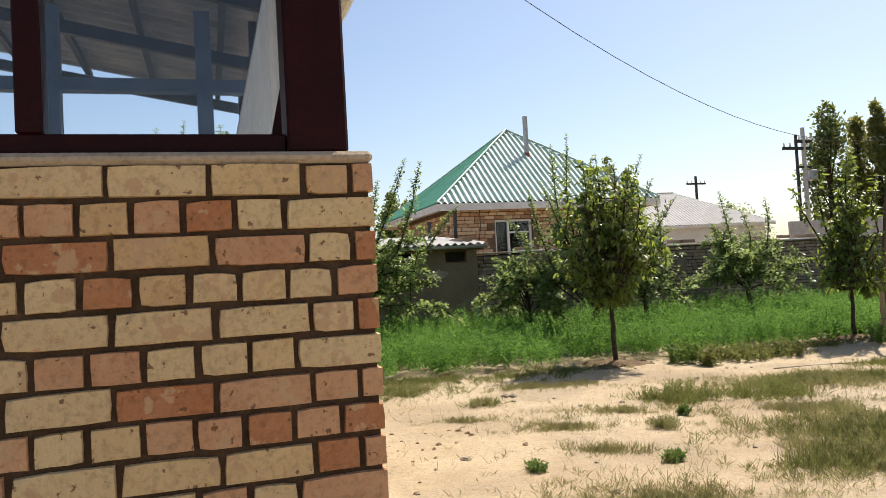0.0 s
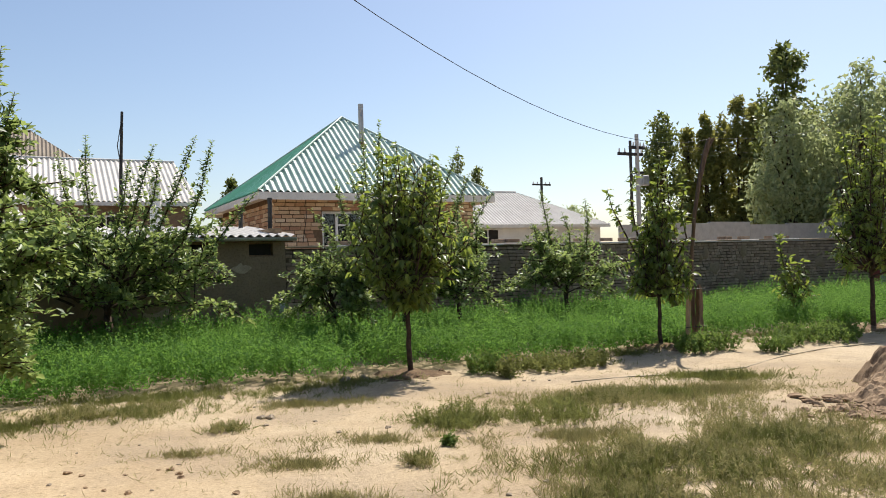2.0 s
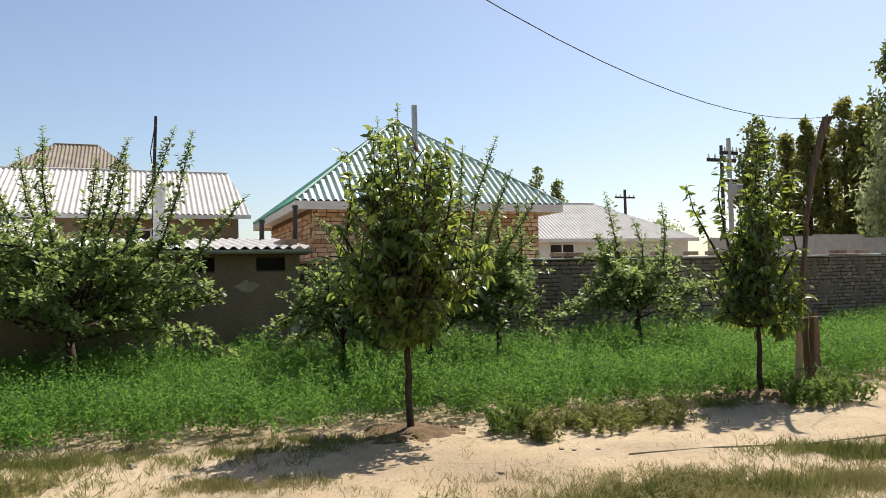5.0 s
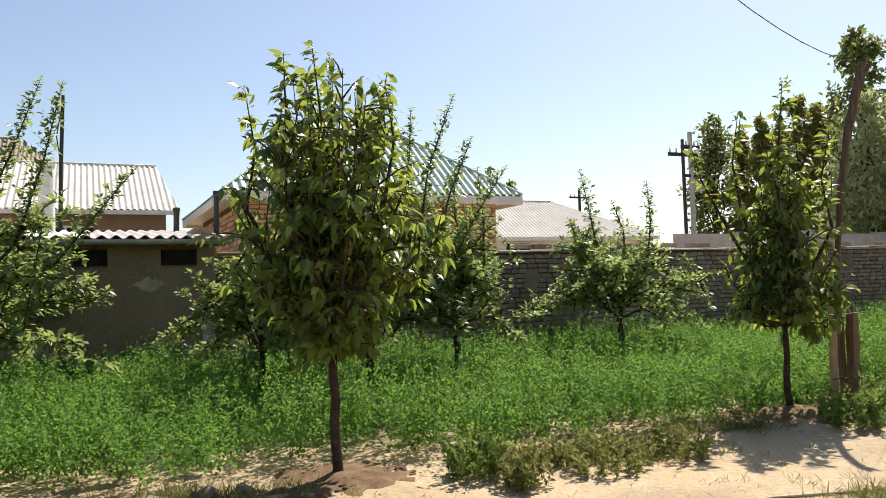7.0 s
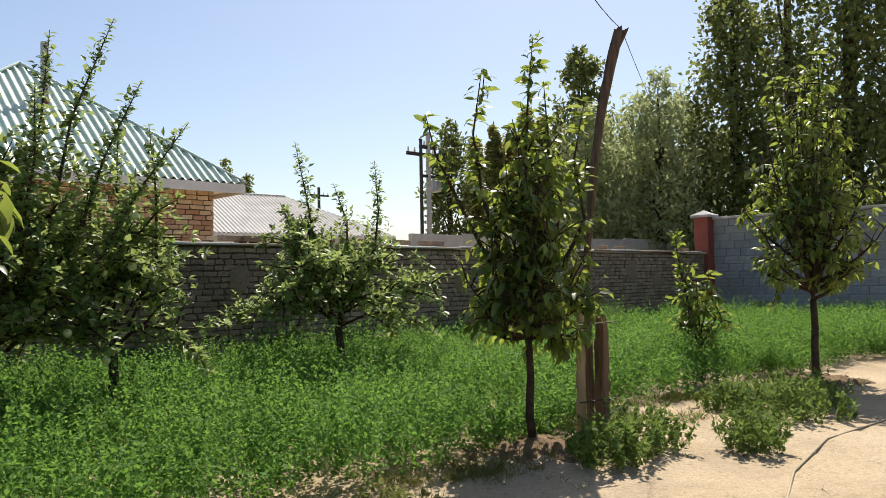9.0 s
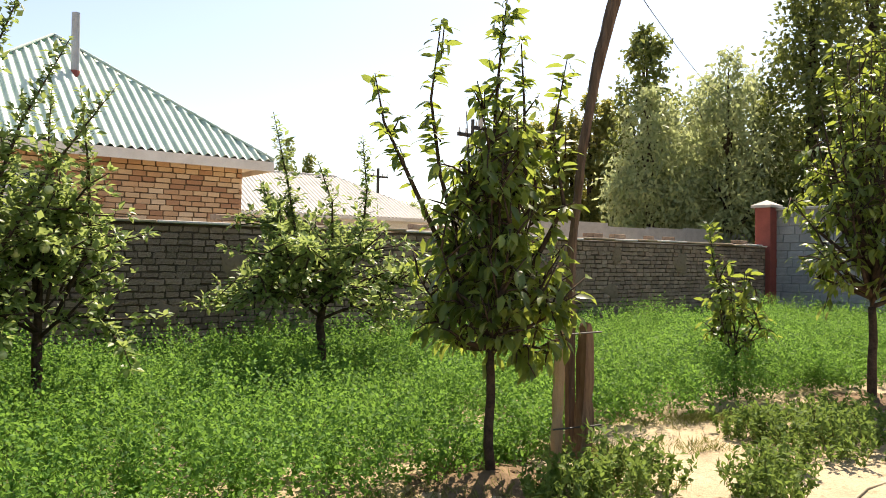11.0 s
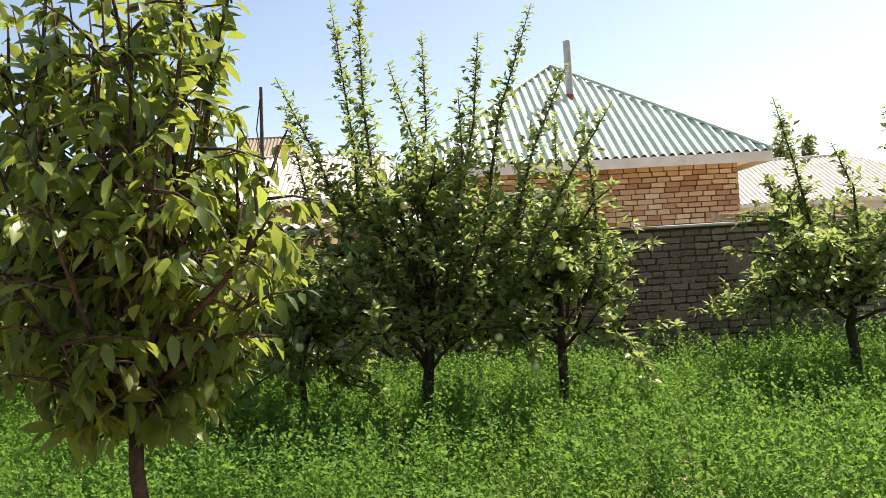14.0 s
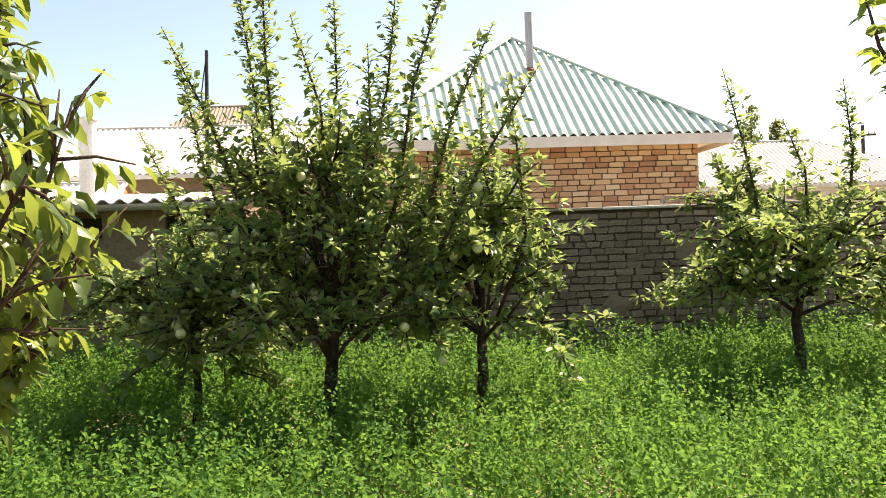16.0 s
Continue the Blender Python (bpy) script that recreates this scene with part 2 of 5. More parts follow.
# poplar leaf again, lightened and yellowed to paint sunlight into it
POPLAR_SUNLIT = leaf_mat("sunlit_poplar_leaf", (0.07, 0.09, 0.028), (0.2, 0.22, 0.07), (0.5, 0.46, 0.11), 0.44, 0.5, 0.25)
WILLOW_LEAF = leaf_mat("willow_leaf", (0.14, 0.18, 0.085), (0.34, 0.39, 0.2), (0.58, 0.64, 0.3), 0.46, 0.5, 0.35)

# ---- builders ----
YARD = 24.5                                   # the whole yard is turned by this
ORIGIN = Vector((-1.0, 17.9, 0.0))            # a foot of the boundary wall
U, V = Vector((math.cos(radians(YARD)), math.sin(radians(YARD)), 0)), Vector((-math.sin(radians(YARD)), math.cos(radians(YARD)), 0))
PLACE = pose(*ORIGIN, 0, 0, YARD)


def yard(u, v, z=0.0):
    return ORIGIN + U * u + V * v + Vector((0, 0, z))


def to_yard(x, y):
    d = Vector((x, y, 0)) - ORIGIN
    return d.dot(U), d.dot(V)


def thing(name, m, label="", category="", group="", kind=""):
    ob = new(name)
    ob.empty_display_size = 0.1
    ob.matrix_world = m
    return tagged(ob, label, category, group, kind)


def finish(name, me, material, parent=None, label="", kind="", smooth=False):
    if material is not None:
        me.materials.append(material)
    if smooth:
        me.polygons.foreach_set("use_smooth", [True] * len(me.polygons))
    ob = new(name, me)
    ob.parent = parent
    return tagged(ob, label, kind=kind)


def part(name, bm, material, parent=None, label="", kind="", smooth=False):
    me = bpy.data.meshes.new(name)
    bm.to_mesh(me)
    bm.free()
    return finish(name, me, material, parent, label, kind, smooth)


def from_data(name, verts, faces, material, parent=None, label="", kind="", smooth=False):
    me = bpy.data.meshes.new(name)
    me.from_pydata(verts, [], faces)
    me.update()
    return finish(name, me, material, parent, label, kind, smooth)


def box(bm, x0, x1, y0, y1, z0, z1, m=None, bevel=0.0):
    r = bmesh.ops.create_cube(bm, size=1.0)["verts"]
    for v in r:
        v.co = Vector((x0 + (v.co.x + 0.5) * (x1 - x0), y0 + (v.co.y + 0.5) * (y1 - y0), z0 + (v.co.z + 0.5) * (z1 - z0)))
    if bevel:
        es = list({e for v in r for e in v.link_edges})
        r = list({v for f in bmesh.ops.bevel(bm, geom=es, offset=bevel, segments=1, affect="EDGES")["faces"] for v in f.verts} | {v for v in r if v.is_valid})
    if m is not None:
        bmesh.ops.transform(bm, matrix=m, verts=r)
    return bm


def one_box(*a, **k):
    return box(bmesh.new(), *a, **k)


def tube(bm, pts, radii, sides=7):
    """A tapered tube along a line of points."""
    rings, last = [], None
    for i, (p, r) in enumerate(zip(pts, radii)):
        d = (Vector(pts[min(i + 1, len(pts) - 1)]) - Vector(pts[max(i - 1, 0)])).normalized()
        side = d.cross(Vector((0.31, 0.95, 0.02)) if last is None else last).normalized()
        if last is not None:
            side = (last - d * last.dot(d)).normalized()
        last = side
        up = d.cross(side)
        rings.append([bm.verts.new(Vector(p) + r * (math.cos(a) * side + math.sin(a) * up)) for a in (2 * math.pi * k / sides for k in range(sides))])
    for a, b in zip(rings, rings[1:]):
        for k in range(sides):
            bm.faces.new((a[k], a[(k + 1) % sides], b[(k + 1) % sides], b[k]))
    bm.faces.new(list(reversed(rings[0])))
    bm.faces.new(rings[-1])
    return bm


def leaf_mesh(name, P, D, N, L, W, material, parent, label="", kind="", fine=False):
    """Many folded leaves: at P, along D, facing N, L long, W wide."""
    P, D, N = (np.asarray(a, float) for a in (P, D, N))
    D = D / np.linalg.norm(D, axis=1, keepdims=True)
    S = np.cross(D, N)
    S /= np.linalg.norm(S, axis=1, keepdims=True) + 1e-9
    N = np.cross(S, D)
    L, W = np.asarray(L)[:, None], np.asarray(W)[:, None]
    n = len(P)
    if fine:
        rows = [P, P + D * L * 0.35 - S * W * 0.5 + N * W * 0.14, P + D * L * 0.5 + N * L * 0.02, P + D * L * 0.35 + S * W * 0.5 + N * W * 0.14,
                P + D * L * 0.72 - S * W * 0.38 - N * L * 0.02, P + D * L * 0.72 + S * W * 0.38 - N * L * 0.02, P + D * L - N * L * 0.16]
        tris = [(0, 2, 1), (0, 3, 2), (1, 2, 4), (2, 3, 5), (4, 2, 6), (2, 5, 6)]
    else:
        rows = [P, P + D * L * 0.45 - S * W * 0.5 + N * W * 0.15, P + D * L - N * L * 0.1, P + D * L * 0.45 + S * W * 0.5 + N * W * 0.15]
        tris = [(0, 2, 1), (0, 3, 2)]
    k = len(rows)
    verts = np.stack(rows, 1).reshape(-1, 3)
    faces = (np.arange(n)[:, None, None] * k + np.array(tris)[None]).reshape(-1, 3)
    me = bpy.data.meshes.new(name)
    me.vertices.add(len(verts))
    me.vertices.foreach_set("co", verts.ravel())
    me.loops.add(faces.size)
    me.loops.foreach_set("vertex_index", faces.ravel())
    me.polygons.add(len(faces))
    me.polygons.foreach_set("loop_start", np.arange(len(faces)) * 3)
    me.update(calc_edges=True)
    return finish(name, me, material, parent, label, kind)


def brick_shape(name, seed, rough=0.03):
    """A unit brick with a worn, chipped outline: x and z from 0 to 1, its face at y = 0, one deep."""
    rnd = random.Random(seed)
    bm = bmesh.new()
    e = 0.012
    j = lambda s=rough: rnd.uniform(-s, s)
    ring = [(0, 0), (0.3, 0), (0.68, 0), (1, 0), (1, 0.5), (1, 1), (0.66, 1), (0.33, 1), (0, 1), (0, 0.5)]
    chip = {k: rnd.uniform(0.01, 0.045) if rnd.random() < 0.3 else 0.0 for k in (0, 3, 5, 8)}
    mid, front = [], []
    for k, (x, z) in enumerate(ring):
        sx, sz = (1 if x < 0.5 else -1), (1 if z < 0.5 else -1)
        c = chip.get(k, 0.0)
        px, pz = x + sx * c * 0.7 + j(rough * 0.5), z + sz * c * 1.5 + j(rough * 0.9)
        mid.append(bm.verts.new((px, 0.13, pz)))
        front.append(bm.verts.new((px + sx * (e if x in (0, 1) else 0), j(0.03) * rough * 20 + c * 0.6, pz + sz * (e * 2.2 if z in (0, 1) else 0))))
    back = [bm.verts.new((min(max(v.co.x, 0), 1), 1, min(max(v.co.z, 0), 1))) for v in mid]
    bm.faces.new(front)
    n = len(ring)
    for k in range(n):
        q = (k + 1) % n
        bm.faces.new((front[k], mid[k], mid[q], front[q]))
        bm.faces.new((mid[k], back[k], back[q], mid[q]))
    bmesh.ops.recalc_face_normals(bm, faces=bm.faces)
    me = bpy.data.meshes.new(name)
    bm.to_mesh(me)
    bm.free()
    return me


def lay_bricks(parent, courses, material, rest_material, near, seed, rough=0.03, piece="brick", m=None):
    """courses: (x0, x1, z0, z1, y_front, depth) of each brick. Those that near() picks are objects, the others one joined mesh."""
    rnd = random.Random(seed)
    shapes = [brick_shape(piece, seed * 20 + k, rough) for k in range(10)]
    coords = []
    for s in shapes:
        s.materials.append(material)
        coords.append((np.array([v.co[:] for v in s.vertices]), [tuple(p.vertices) for p in s.polygons]))
    verts, faces, count = [], [], 0
    for x0, x1, z0, z1, y, d in courses:
        k, out = rnd.randrange(10), rnd.uniform(-0.1, 0.14) * rough
        if near(x0, z0) and count < 300:
            ob = new(piece, shapes[k])
            ob.parent = parent
            mm = Matrix.LocRotScale((x0, y - out, z0), Euler((0, 0, 0)), (x1 - x0, d, z1 - z0))
            ob.matrix_basis = m @ mm if m is not None else mm
            count += 1
        else:
            c, fs = coords[k]
            p = c * (x1 - x0, d, z1 - z0) + (x0, y - out, z0)
            if m is not None:
                p = p @ np.array(m.to_3x3()).T + np.array(m.translation)
            faces += [tuple(i + len(verts) for i in f) for f in fs]
            verts += p.tolist()
    if verts:
        from_data("brickwork", verts, faces, rest_material, parent, kind="stuff")


def running(length, z0, z1, px, pz, joint, y, depth, seed, holes=(), headers=False, uneven=0.06):
    """Courses of a wall; every other row shifted, or of headers."""
    rnd, out, row, z = random.Random(seed), [], 0, z0
    while z < z1 - 0.5 * pz:
        p = px / 2 if headers and row % 2 else px
        x = -rnd.random() * p * 0.6 - (p / 2 if row % 2 else 0)
        while x < length:
            a, w = max(0.0, x), p * rnd.uniform(1 - uneven, 1 + uneven)
            b = min(length, x + w - joint * rnd.uniform(0.6, 1.5))
            dz = rnd.uniform(-0.25, 0.25) * joint * (1 + 4 * uneven)
            if b - a > 0.04 and not any(a < hx1 and b > hx0 and z < hz1 and z + pz > hz0 for hx0, hx1, hz0, hz1 in holes):
                out.append((a, b, z + dz, min(z + pz - joint + rnd.uniform(-0.004, 0.004), z1), y, depth))
            x += w
        z += pz
        row += 1
    return out


def corrugated(name, eave_a, eave_b, top, material, parent, wave=0.19, amp=0.026, label="", thick=0.012):
    """A corrugated sheet from the eave a-b up to top, which is two points (a quad) or one (a triangle)."""
    a, b = Vector(eave_a), Vector(eave_b)
    tops = [Vector(t) for t in top]
    along = (b - a).normalized()
    length = (b - a).length
    foot = [(t - a).dot(along) for t in tops]
    height = tops[0] - a - along * foot[0]
    rise = height.length
    up = height.normalized()
    nrm = along.cross(up).normalized()
    if nrm.z < 0:
        nrm = -nrm
    f0, f1 = foot[0], foot[-1]
    steps = max(8, int(length / wave * 8))
    verts, faces = [], []
    for i in range(steps + 1):
        x = length * i / steps
        h = 1.0
        if x < f0:
            h = x / f0 if f0 > 1e-6 else 1.0
        elif x > f1:
            h = (length - x) / (length - f1) if length - f1 > 1e-6 else 1.0
        w = amp * math.sin(2 * math.pi * x / wave)
        for t in (0.0, 0.5, 1.0):
            p = a + along * x + up * (rise * h * t)
            verts += [p + nrm * w, p + nrm * (w - thick)]
    for i in range(steps):
        for t in range(2):
            k, n = i * 6 + 2 * t, (i + 1) * 6 + 2 * t
            faces += [(k, n, n + 2, k + 2), (k + 1, k + 3, n + 3, n + 1)]
        k, n = i * 6, (i + 1) * 6
        faces += [(k, k + 1, n + 1, n), (k + 4, n + 4, n + 5, k + 5)]
    return from_data(name, verts, faces, material, parent, label)


def noise2(x, y, s=1.0, seed=0.0):
    return noise.noise((x * s + seed, y * s - seed, seed * 0.37))


# ---- ground ----
HEAP = (7.2, 9.4)
MOUNDS = [(1.445, 12.29, 0.55, 0.03), (5.45, 14.1, 0.6, 0.06), (10.2, 16.1, 0.6, 0.05)]


def ground_z(x, y):
    z = 0.035 * noise2(x, y, 0.45, 3.1) + 0.018 * noise2(x, y, 1.7, 7.7) + 0.008 * noise2(x, y, 5.0, 1.7)
    for mx, my, r, h in MOUNDS:
        z += h * math.exp(-((x - mx) ** 2 + (y - my) ** 2) / (r * r))
    return z


def lines(lo, hi, step, far):
    inner = list(np.arange(lo, hi + 1e-6, step))
    out, s, a, b = [], step, lo, hi
    left, right = [], []
    while -a < far or b < far:
        s *= 1.6
        a, b = a - s, b + s
        left.append(a)
        right.append(b)
    return left[::-1] + inner + right


gx, gy = lines(-5, 11, 0.11, 900), lines(2, 18, 0.11, 900)
verts = [(x, y, ground_z(x, y) if abs(x) < 40 and abs(y) < 60 else 0.0) for y in gy for x in gx]
nx = len(gx)
faces = [(j * nx + i, j * nx + i + 1, (j + 1) * nx + i + 1, (j + 1) * nx + i) for j in range(len(gy) - 1) for i in range(nx - 1)]
tagged(from_data("ground", verts, faces, SOIL, smooth=True), "dry pale trodden soil of the yard, with straw litter", "ground", kind="structure")

# ---- boundary wall, shed, block wall ----
wall = thing("wall_boundary", PLACE, "grey-brown mud-brick boundary wall with a rough capping", "wall", kind="structure")
part("core", one_box(0.0, 18.9, 0.02, 0.30, -0.2, 1.86), MUD, wall)
part("end_pier", one_box(0.02, 0.29, -0.03, 0.02, 0.0, 0.75, bevel=0.01), CEMENT, wall)
rc = random.Random(5)
x = 0.02
while x < 18.8:
    w = rc.uniform(0.5, 1.1)
    z = 1.875 + rc.uniform(-0.015, 0.02)
    part("coping", box(bmesh.new(), x, min(x + w, 18.85), -0.06 - rc.random() * 0.04, 0.36, z, z + 0.035, bevel=0.008), SLATE if rc.random() < 0.55 else CEMENT, wall)
    x += w + 0.01
for k in range(22):
    x = rc.uniform(0.3, 18.2)
    a = rc.uniform(0.1, 0.2)
    part("loose_brick", box(bmesh.new(), -a, a, -0.06, 0.06, 0, 0.08, pose(x, 0.12, 1.935, 0, 0, rc.uniform(-20, 20)), bevel=0.008), ADOBE, wall)

for k in range(16):
    x, z, w, h = rc.uniform(1.2, 17.5), rc.uniform(0.7, 1.75), rc.uniform(0.08, 0.4), rc.uniform(0.1, 0.32)
    bm = bmesh.new()
    rim = [(x + w * (0.7 + 0.5 * noise2(math.cos(a), math.sin(a), 1.7, k + 0.3)) * math.cos(a), z + h * (0.7 + 0.5 * noise2(math.cos(a), math.sin(a), 1.9, k + 7.7)) * math.sin(a)) for a in (6.2832 * q / 18 for q in range(18))]
    outer = [bm.verts.new((a, -0.004, min(b, 1.85))) for a, b in rim]
    inner = [bm.verts.new((x + (a - x) * 0.75, -0.022 - 0.012 * noise2(a, b, 6.0, 2.0), z + (min(b, 1.85) - z) * 0.75)) for a, b in rim]
    for q in range(18):
        bm.faces.new((outer[q], outer[(q + 1) % 18], inner[(q + 1) % 18], inner[q]))
    bm.faces.new(inner)
    bmesh.ops.recalc_face_normals(bm, faces=bm.faces)
    part("mud_patch", bm, MUD_RENDER, wall, "smeared patch of grey-brown mud", smooth=True)

shed = thing("shed", PLACE @ pose(0.0, -0.03, 0), "low mud-rendered shed with a corrugated slate roof and gutter", "shed")
SHED_HOLES = ((-0.74, -0.25, 1.72, 2.0), (-1.86, -1.42, 1.72, 2.0), (-3.7, -3.2, 1.72, 2.0))
bm = bmesh.new()
cols = [-8.0, -3.7, -3.2, -1.86, -1.42, -0.74, -0.25, 0.0]
grid = {}
levels = (-0.1, 1.72, 2.0, 2.06)
for i, a in enumerate(cols):
    for j, z in enumerate(levels):
        for d in (0.0, 0.25):
            grid[i, j, d] = bm.verts.new((a, d, z))
hole = lambda i, j: i % 2 == 1 and j == 1
for i in range(7):
    for j in range(3):
        if hole(i, j):
            for q in (((i, j), (i + 1, j)), ((i + 1, j), (i + 1, j + 1)), ((i + 1, j + 1), (i, j + 1)), ((i, j + 1), (i, j))):
                bm.faces.new((grid[(*q[0], 0.0)], grid[(*q[1], 0.0)], grid[(*q[1], 0.25)], grid[(*q[0], 0.25)]))
        else:
            for d in (0.0, 0.25):
                bm.faces.new([grid[k, l, d] for k, l in ((i, j), (i + 1, j), (i + 1, j + 1), (i, j + 1))])
for i in range(7):
    bm.faces.new((grid[i, 3, 0.0], grid[i + 1, 3, 0.0], grid[i + 1, 3, 0.25], grid[i, 3, 0.25]))
for j in range(3):
    bm.faces.new((grid[7, j, 0.0], grid[7, j, 0.25], grid[7, j + 1, 0.25], grid[7, j + 1, 0.0]))
bmesh.ops.recalc_face_normals(bm, faces=bm.faces)
part("front_wall", bm, MUD_RENDER, shed)
part("end_wall", one_box(-0.25, 0, 0.251, 3.6, -0.1, 2.3), MUD_RENDER, shed)
part("rear_wall", one_box(-8, -0.251, 3.35, 3.6, -0.1, 2.45), MUD_RENDER, shed)
for a, b, z0, z1 in SHED_HOLES:
    # added near-black sheet for the shade in the open hole
    part("window_board", one_box(a + 0.02, b - 0.02, 0.12, 0.15, z0, z1), DARK_HOLE, shed)
    part("window_sill", one_box(a, b, 0.03, 0.1, z0, z0 + 0.03), WOOD, shed)
    part("window_lintel", one_box(a, b, 0.03, 0.1, z1 - 0.03, z1), WOOD, shed)
corrugated("roof", (-8.2, -0.28, 2.13), (0.12, -0.28, 2.13), [(-8.2, 3.8, 2.52), (0.12, 3.8, 2.52)], SLATE, shed, 0.18, 0.024, "weathered corrugated slate sheets")
part("fascia", one_box(-8.2, 0.1, -0.2, -0.17, 2.0, 2.1), WOOD, shed)


def trough(a, b, w, h, thick=0.006):
    """A half-round gutter from a to b."""
    bm, d = bmesh.new(), (Vector(b) - Vector(a)).normalized()
    s = d.cross(Vector((0, 0, 1))).normalized()
    prof = [(math.cos(math.pi * (1 + k / 8)) * w / 2, math.sin(math.pi * (1 + k / 8)) * h) for k in range(9)]
    prof += [(x * (1 - 2 * thick / w), y * (1 - thick / h)) for x, y in reversed(prof)]
    ends = [[bm.verts.new(Vector(p) + s * x + Vector((0, 0, y))) for x, y in prof] for p in (a, b)]
    n = len(prof)
    for k in range(n):
        bm.faces.new((ends[0][k], ends[0][(k + 1) % n], ends[1][(k + 1) % n], ends[1][k]))
    for e in ends:
        for k in range(8):
            bm.faces.new((e[k], e[k + 1], e[n - 2 - k], e[n - 1 - k]))
    bmesh.ops.recalc_face_normals(bm, faces=bm.faces)
    return bm


for k, (u0, z0, w, h) in enumerate(((-0.32, 0.42, 0.3, 0.4), (-0.05, 0.75, 0.22, 0.3), (-0.9, 1.5, 0.3, 0.14), (-2.4, 0.6, 0.5, 0.25))):
    bm = bmesh.new()
    rim = [(u0 + w * (0.6 + 0.5 * noise2(math.cos(a), math.sin(a), 1.6, k + 2.3)) * math.cos(a), z0 + h * (0.6 + 0.5 * noise2(math.cos(a), math.sin(a), 1.8, k + 5.1)) * math.sin(a)) for a in (6.2832 * q / 20 for q in range(20))]
    ring = [bm.verts.new((min(a, -0.01), -0.004, b)) for a, b in rim]
    core = [bm.verts.new((min(u0 + (a - u0) * 0.85, -0.02), -0.012, z0 + (b - z0) * 0.85)) for a, b in rim]
    for q in range(20):
        bm.faces.new((ring[q], ring[(q + 1) % 20], core[(q + 1) % 20], core[q]))
    bm.faces.new(core)
    bmesh.ops.recalc_face_normals(bm, faces=bm.faces)
    part("plaster_patch", bm, CEMENT, shed, "pale cement patch on the render")
stake = thing("stake", PLACE @ pose(-0.18, -0.32, 0), "short pale square stake at the shed corner", "post")
part("shaft", one_box(-0.05, 0.05, -0.04, 0.04, -0.1, 0.78, bevel=0.008), CONCRETE, stake)
part("gutter", trough((-8.2, -0.29, 2.09), (0.15, -0.29, 2.09), 0.12, 0.07), GREY_METAL, shed, "pale zinc gutter")
chim = thing("chimney", pose(-3.84, 18.75, 2.2), "white round flue pipe rising through the shed roof", "chimney")
part("flue", tube(bmesh.new(), [(0, 0, 0), (0, 0, 1.2)], [0.12, 0.12], 16), WHITE_PAINT, chim, smooth=False)
part("cap", tube(bmesh.new(), [(0, 0, 1.2), (0, 0, 1.23)], [0.145, 0.145], 16), WHITE_PAINT, chim)
for k, (px_, py_, h) in enumerate(((-1.75, 20.6, 0.85), (-2.4, 20.4, 0.55))):
    v = thing("vent_pipe", pose(px_, py_, 2.25), "thin dark metal vent pipe on the shed roof", "pipe", "vent pipes")
    part("stem", tube(bmesh.new(), [(0, 0, 0), (0.01, 0, h)], [0.05, 0.05], 10), DARK_METAL, v)
    part("cowl", tube(bmesh.new(), [(0.01, 0, h), (0.01, 0, h + 0.06)], [0.065, 0.06], 10), DARK_METAL, v)

bwall = thing("wall_block", PLACE @ pose(19.3, 0.4, 0, 0, 0, -90), "grey concrete block wall with a pale capping", "wall", kind="structure")
part("core", one_box(0, 14, 0.02, 0.18, -0.1, 2.78), BLOCK_JOINT, bwall)
part("coping", one_box(0.2, 14, -0.05, 0.25, 2.78, 2.85, bevel=0.01), CONCRETE, bwall)
pier = thing("gate_pier", PLACE @ pose(19.2, 0.15, 0), "red-brown painted brick pier with a pyramid cap", "pillar")
part("shaft", one_box(-0.2, 0.2, -0.2, 0.2, 0, 2.85, bevel=0.01), RED_PAINT, pier)
bm = one_box(-0.27, 0.27, -0.27, 0.27, 2.85, 2.91)
tip = bm.verts.new((0, 0, 3.05))
ring = [bm.verts.new(p) for p in ((-0.27, -0.27, 2.911), (0.27, -0.27, 2.911), (0.27, 0.27, 2.911), (-0.27, 0.27, 2.911))]
for k in range(4):
    bm.faces.new((ring[k], ring[(k + 1) % 4], tip))
part("cap", bm, CONCRETE, pier)
back = thing("wall_far", PLACE @ pose(16.5, 9, 0), "long plain grey concrete wall beyond the yard", "wall", kind="structure")
for k in range(8):
    part("panel", one_box(k * 2.5, k * 2.5 + 2.49, 0, 0.15, 0, 2.85 + 0.06 * (k % 3)), CONCRETE, back)

# ---- house with the green roof ----
HM = pose(-2.45, 25.3, 0, 0, 0, YARD)
house = thing("house", HM, "yellow-brick house with a green corrugated hip roof", "house")
FW, DEEP, EAVE = 6.9, 7.2, 3.62
wf = [(1.55, 2.9, 1.7, 3.2)]
bm = bmesh.new()
box(bm, 0, 1.55, 0.03, 0.3, 0, EAVE)
box(bm, 2.9, FW, 0.03, 0.3, 0, EAVE)
box(bm, 1.55, 2.9, 0.03, 0.3, 0, 1.7)
box(bm, 1.55, 2.9, 0.03, 0.3, 3.2, EAVE)
part("wall", bm, HOUSE_MORTAR, house)
part("wall", one_box(0.03, 0.3, 0.31, DEEP, 0, EAVE), HOUSE_MORTAR, house)
part("wall", one_box(FW - 0.3, FW - 0.03, 0.31, DEEP, 0, EAVE), HOUSE_MORTAR, house)
part("wall", one_box(0.31, FW - 0.31, DEEP - 0.3, DEEP, 0, EAVE), HOUSE_MORTAR, house)
win = part("window", one_box(1.6, 2.85, 0.2, 0.215, 1.75, 3.15), GLASS, house)
win.visible_shadow = False
f = bmesh.new()
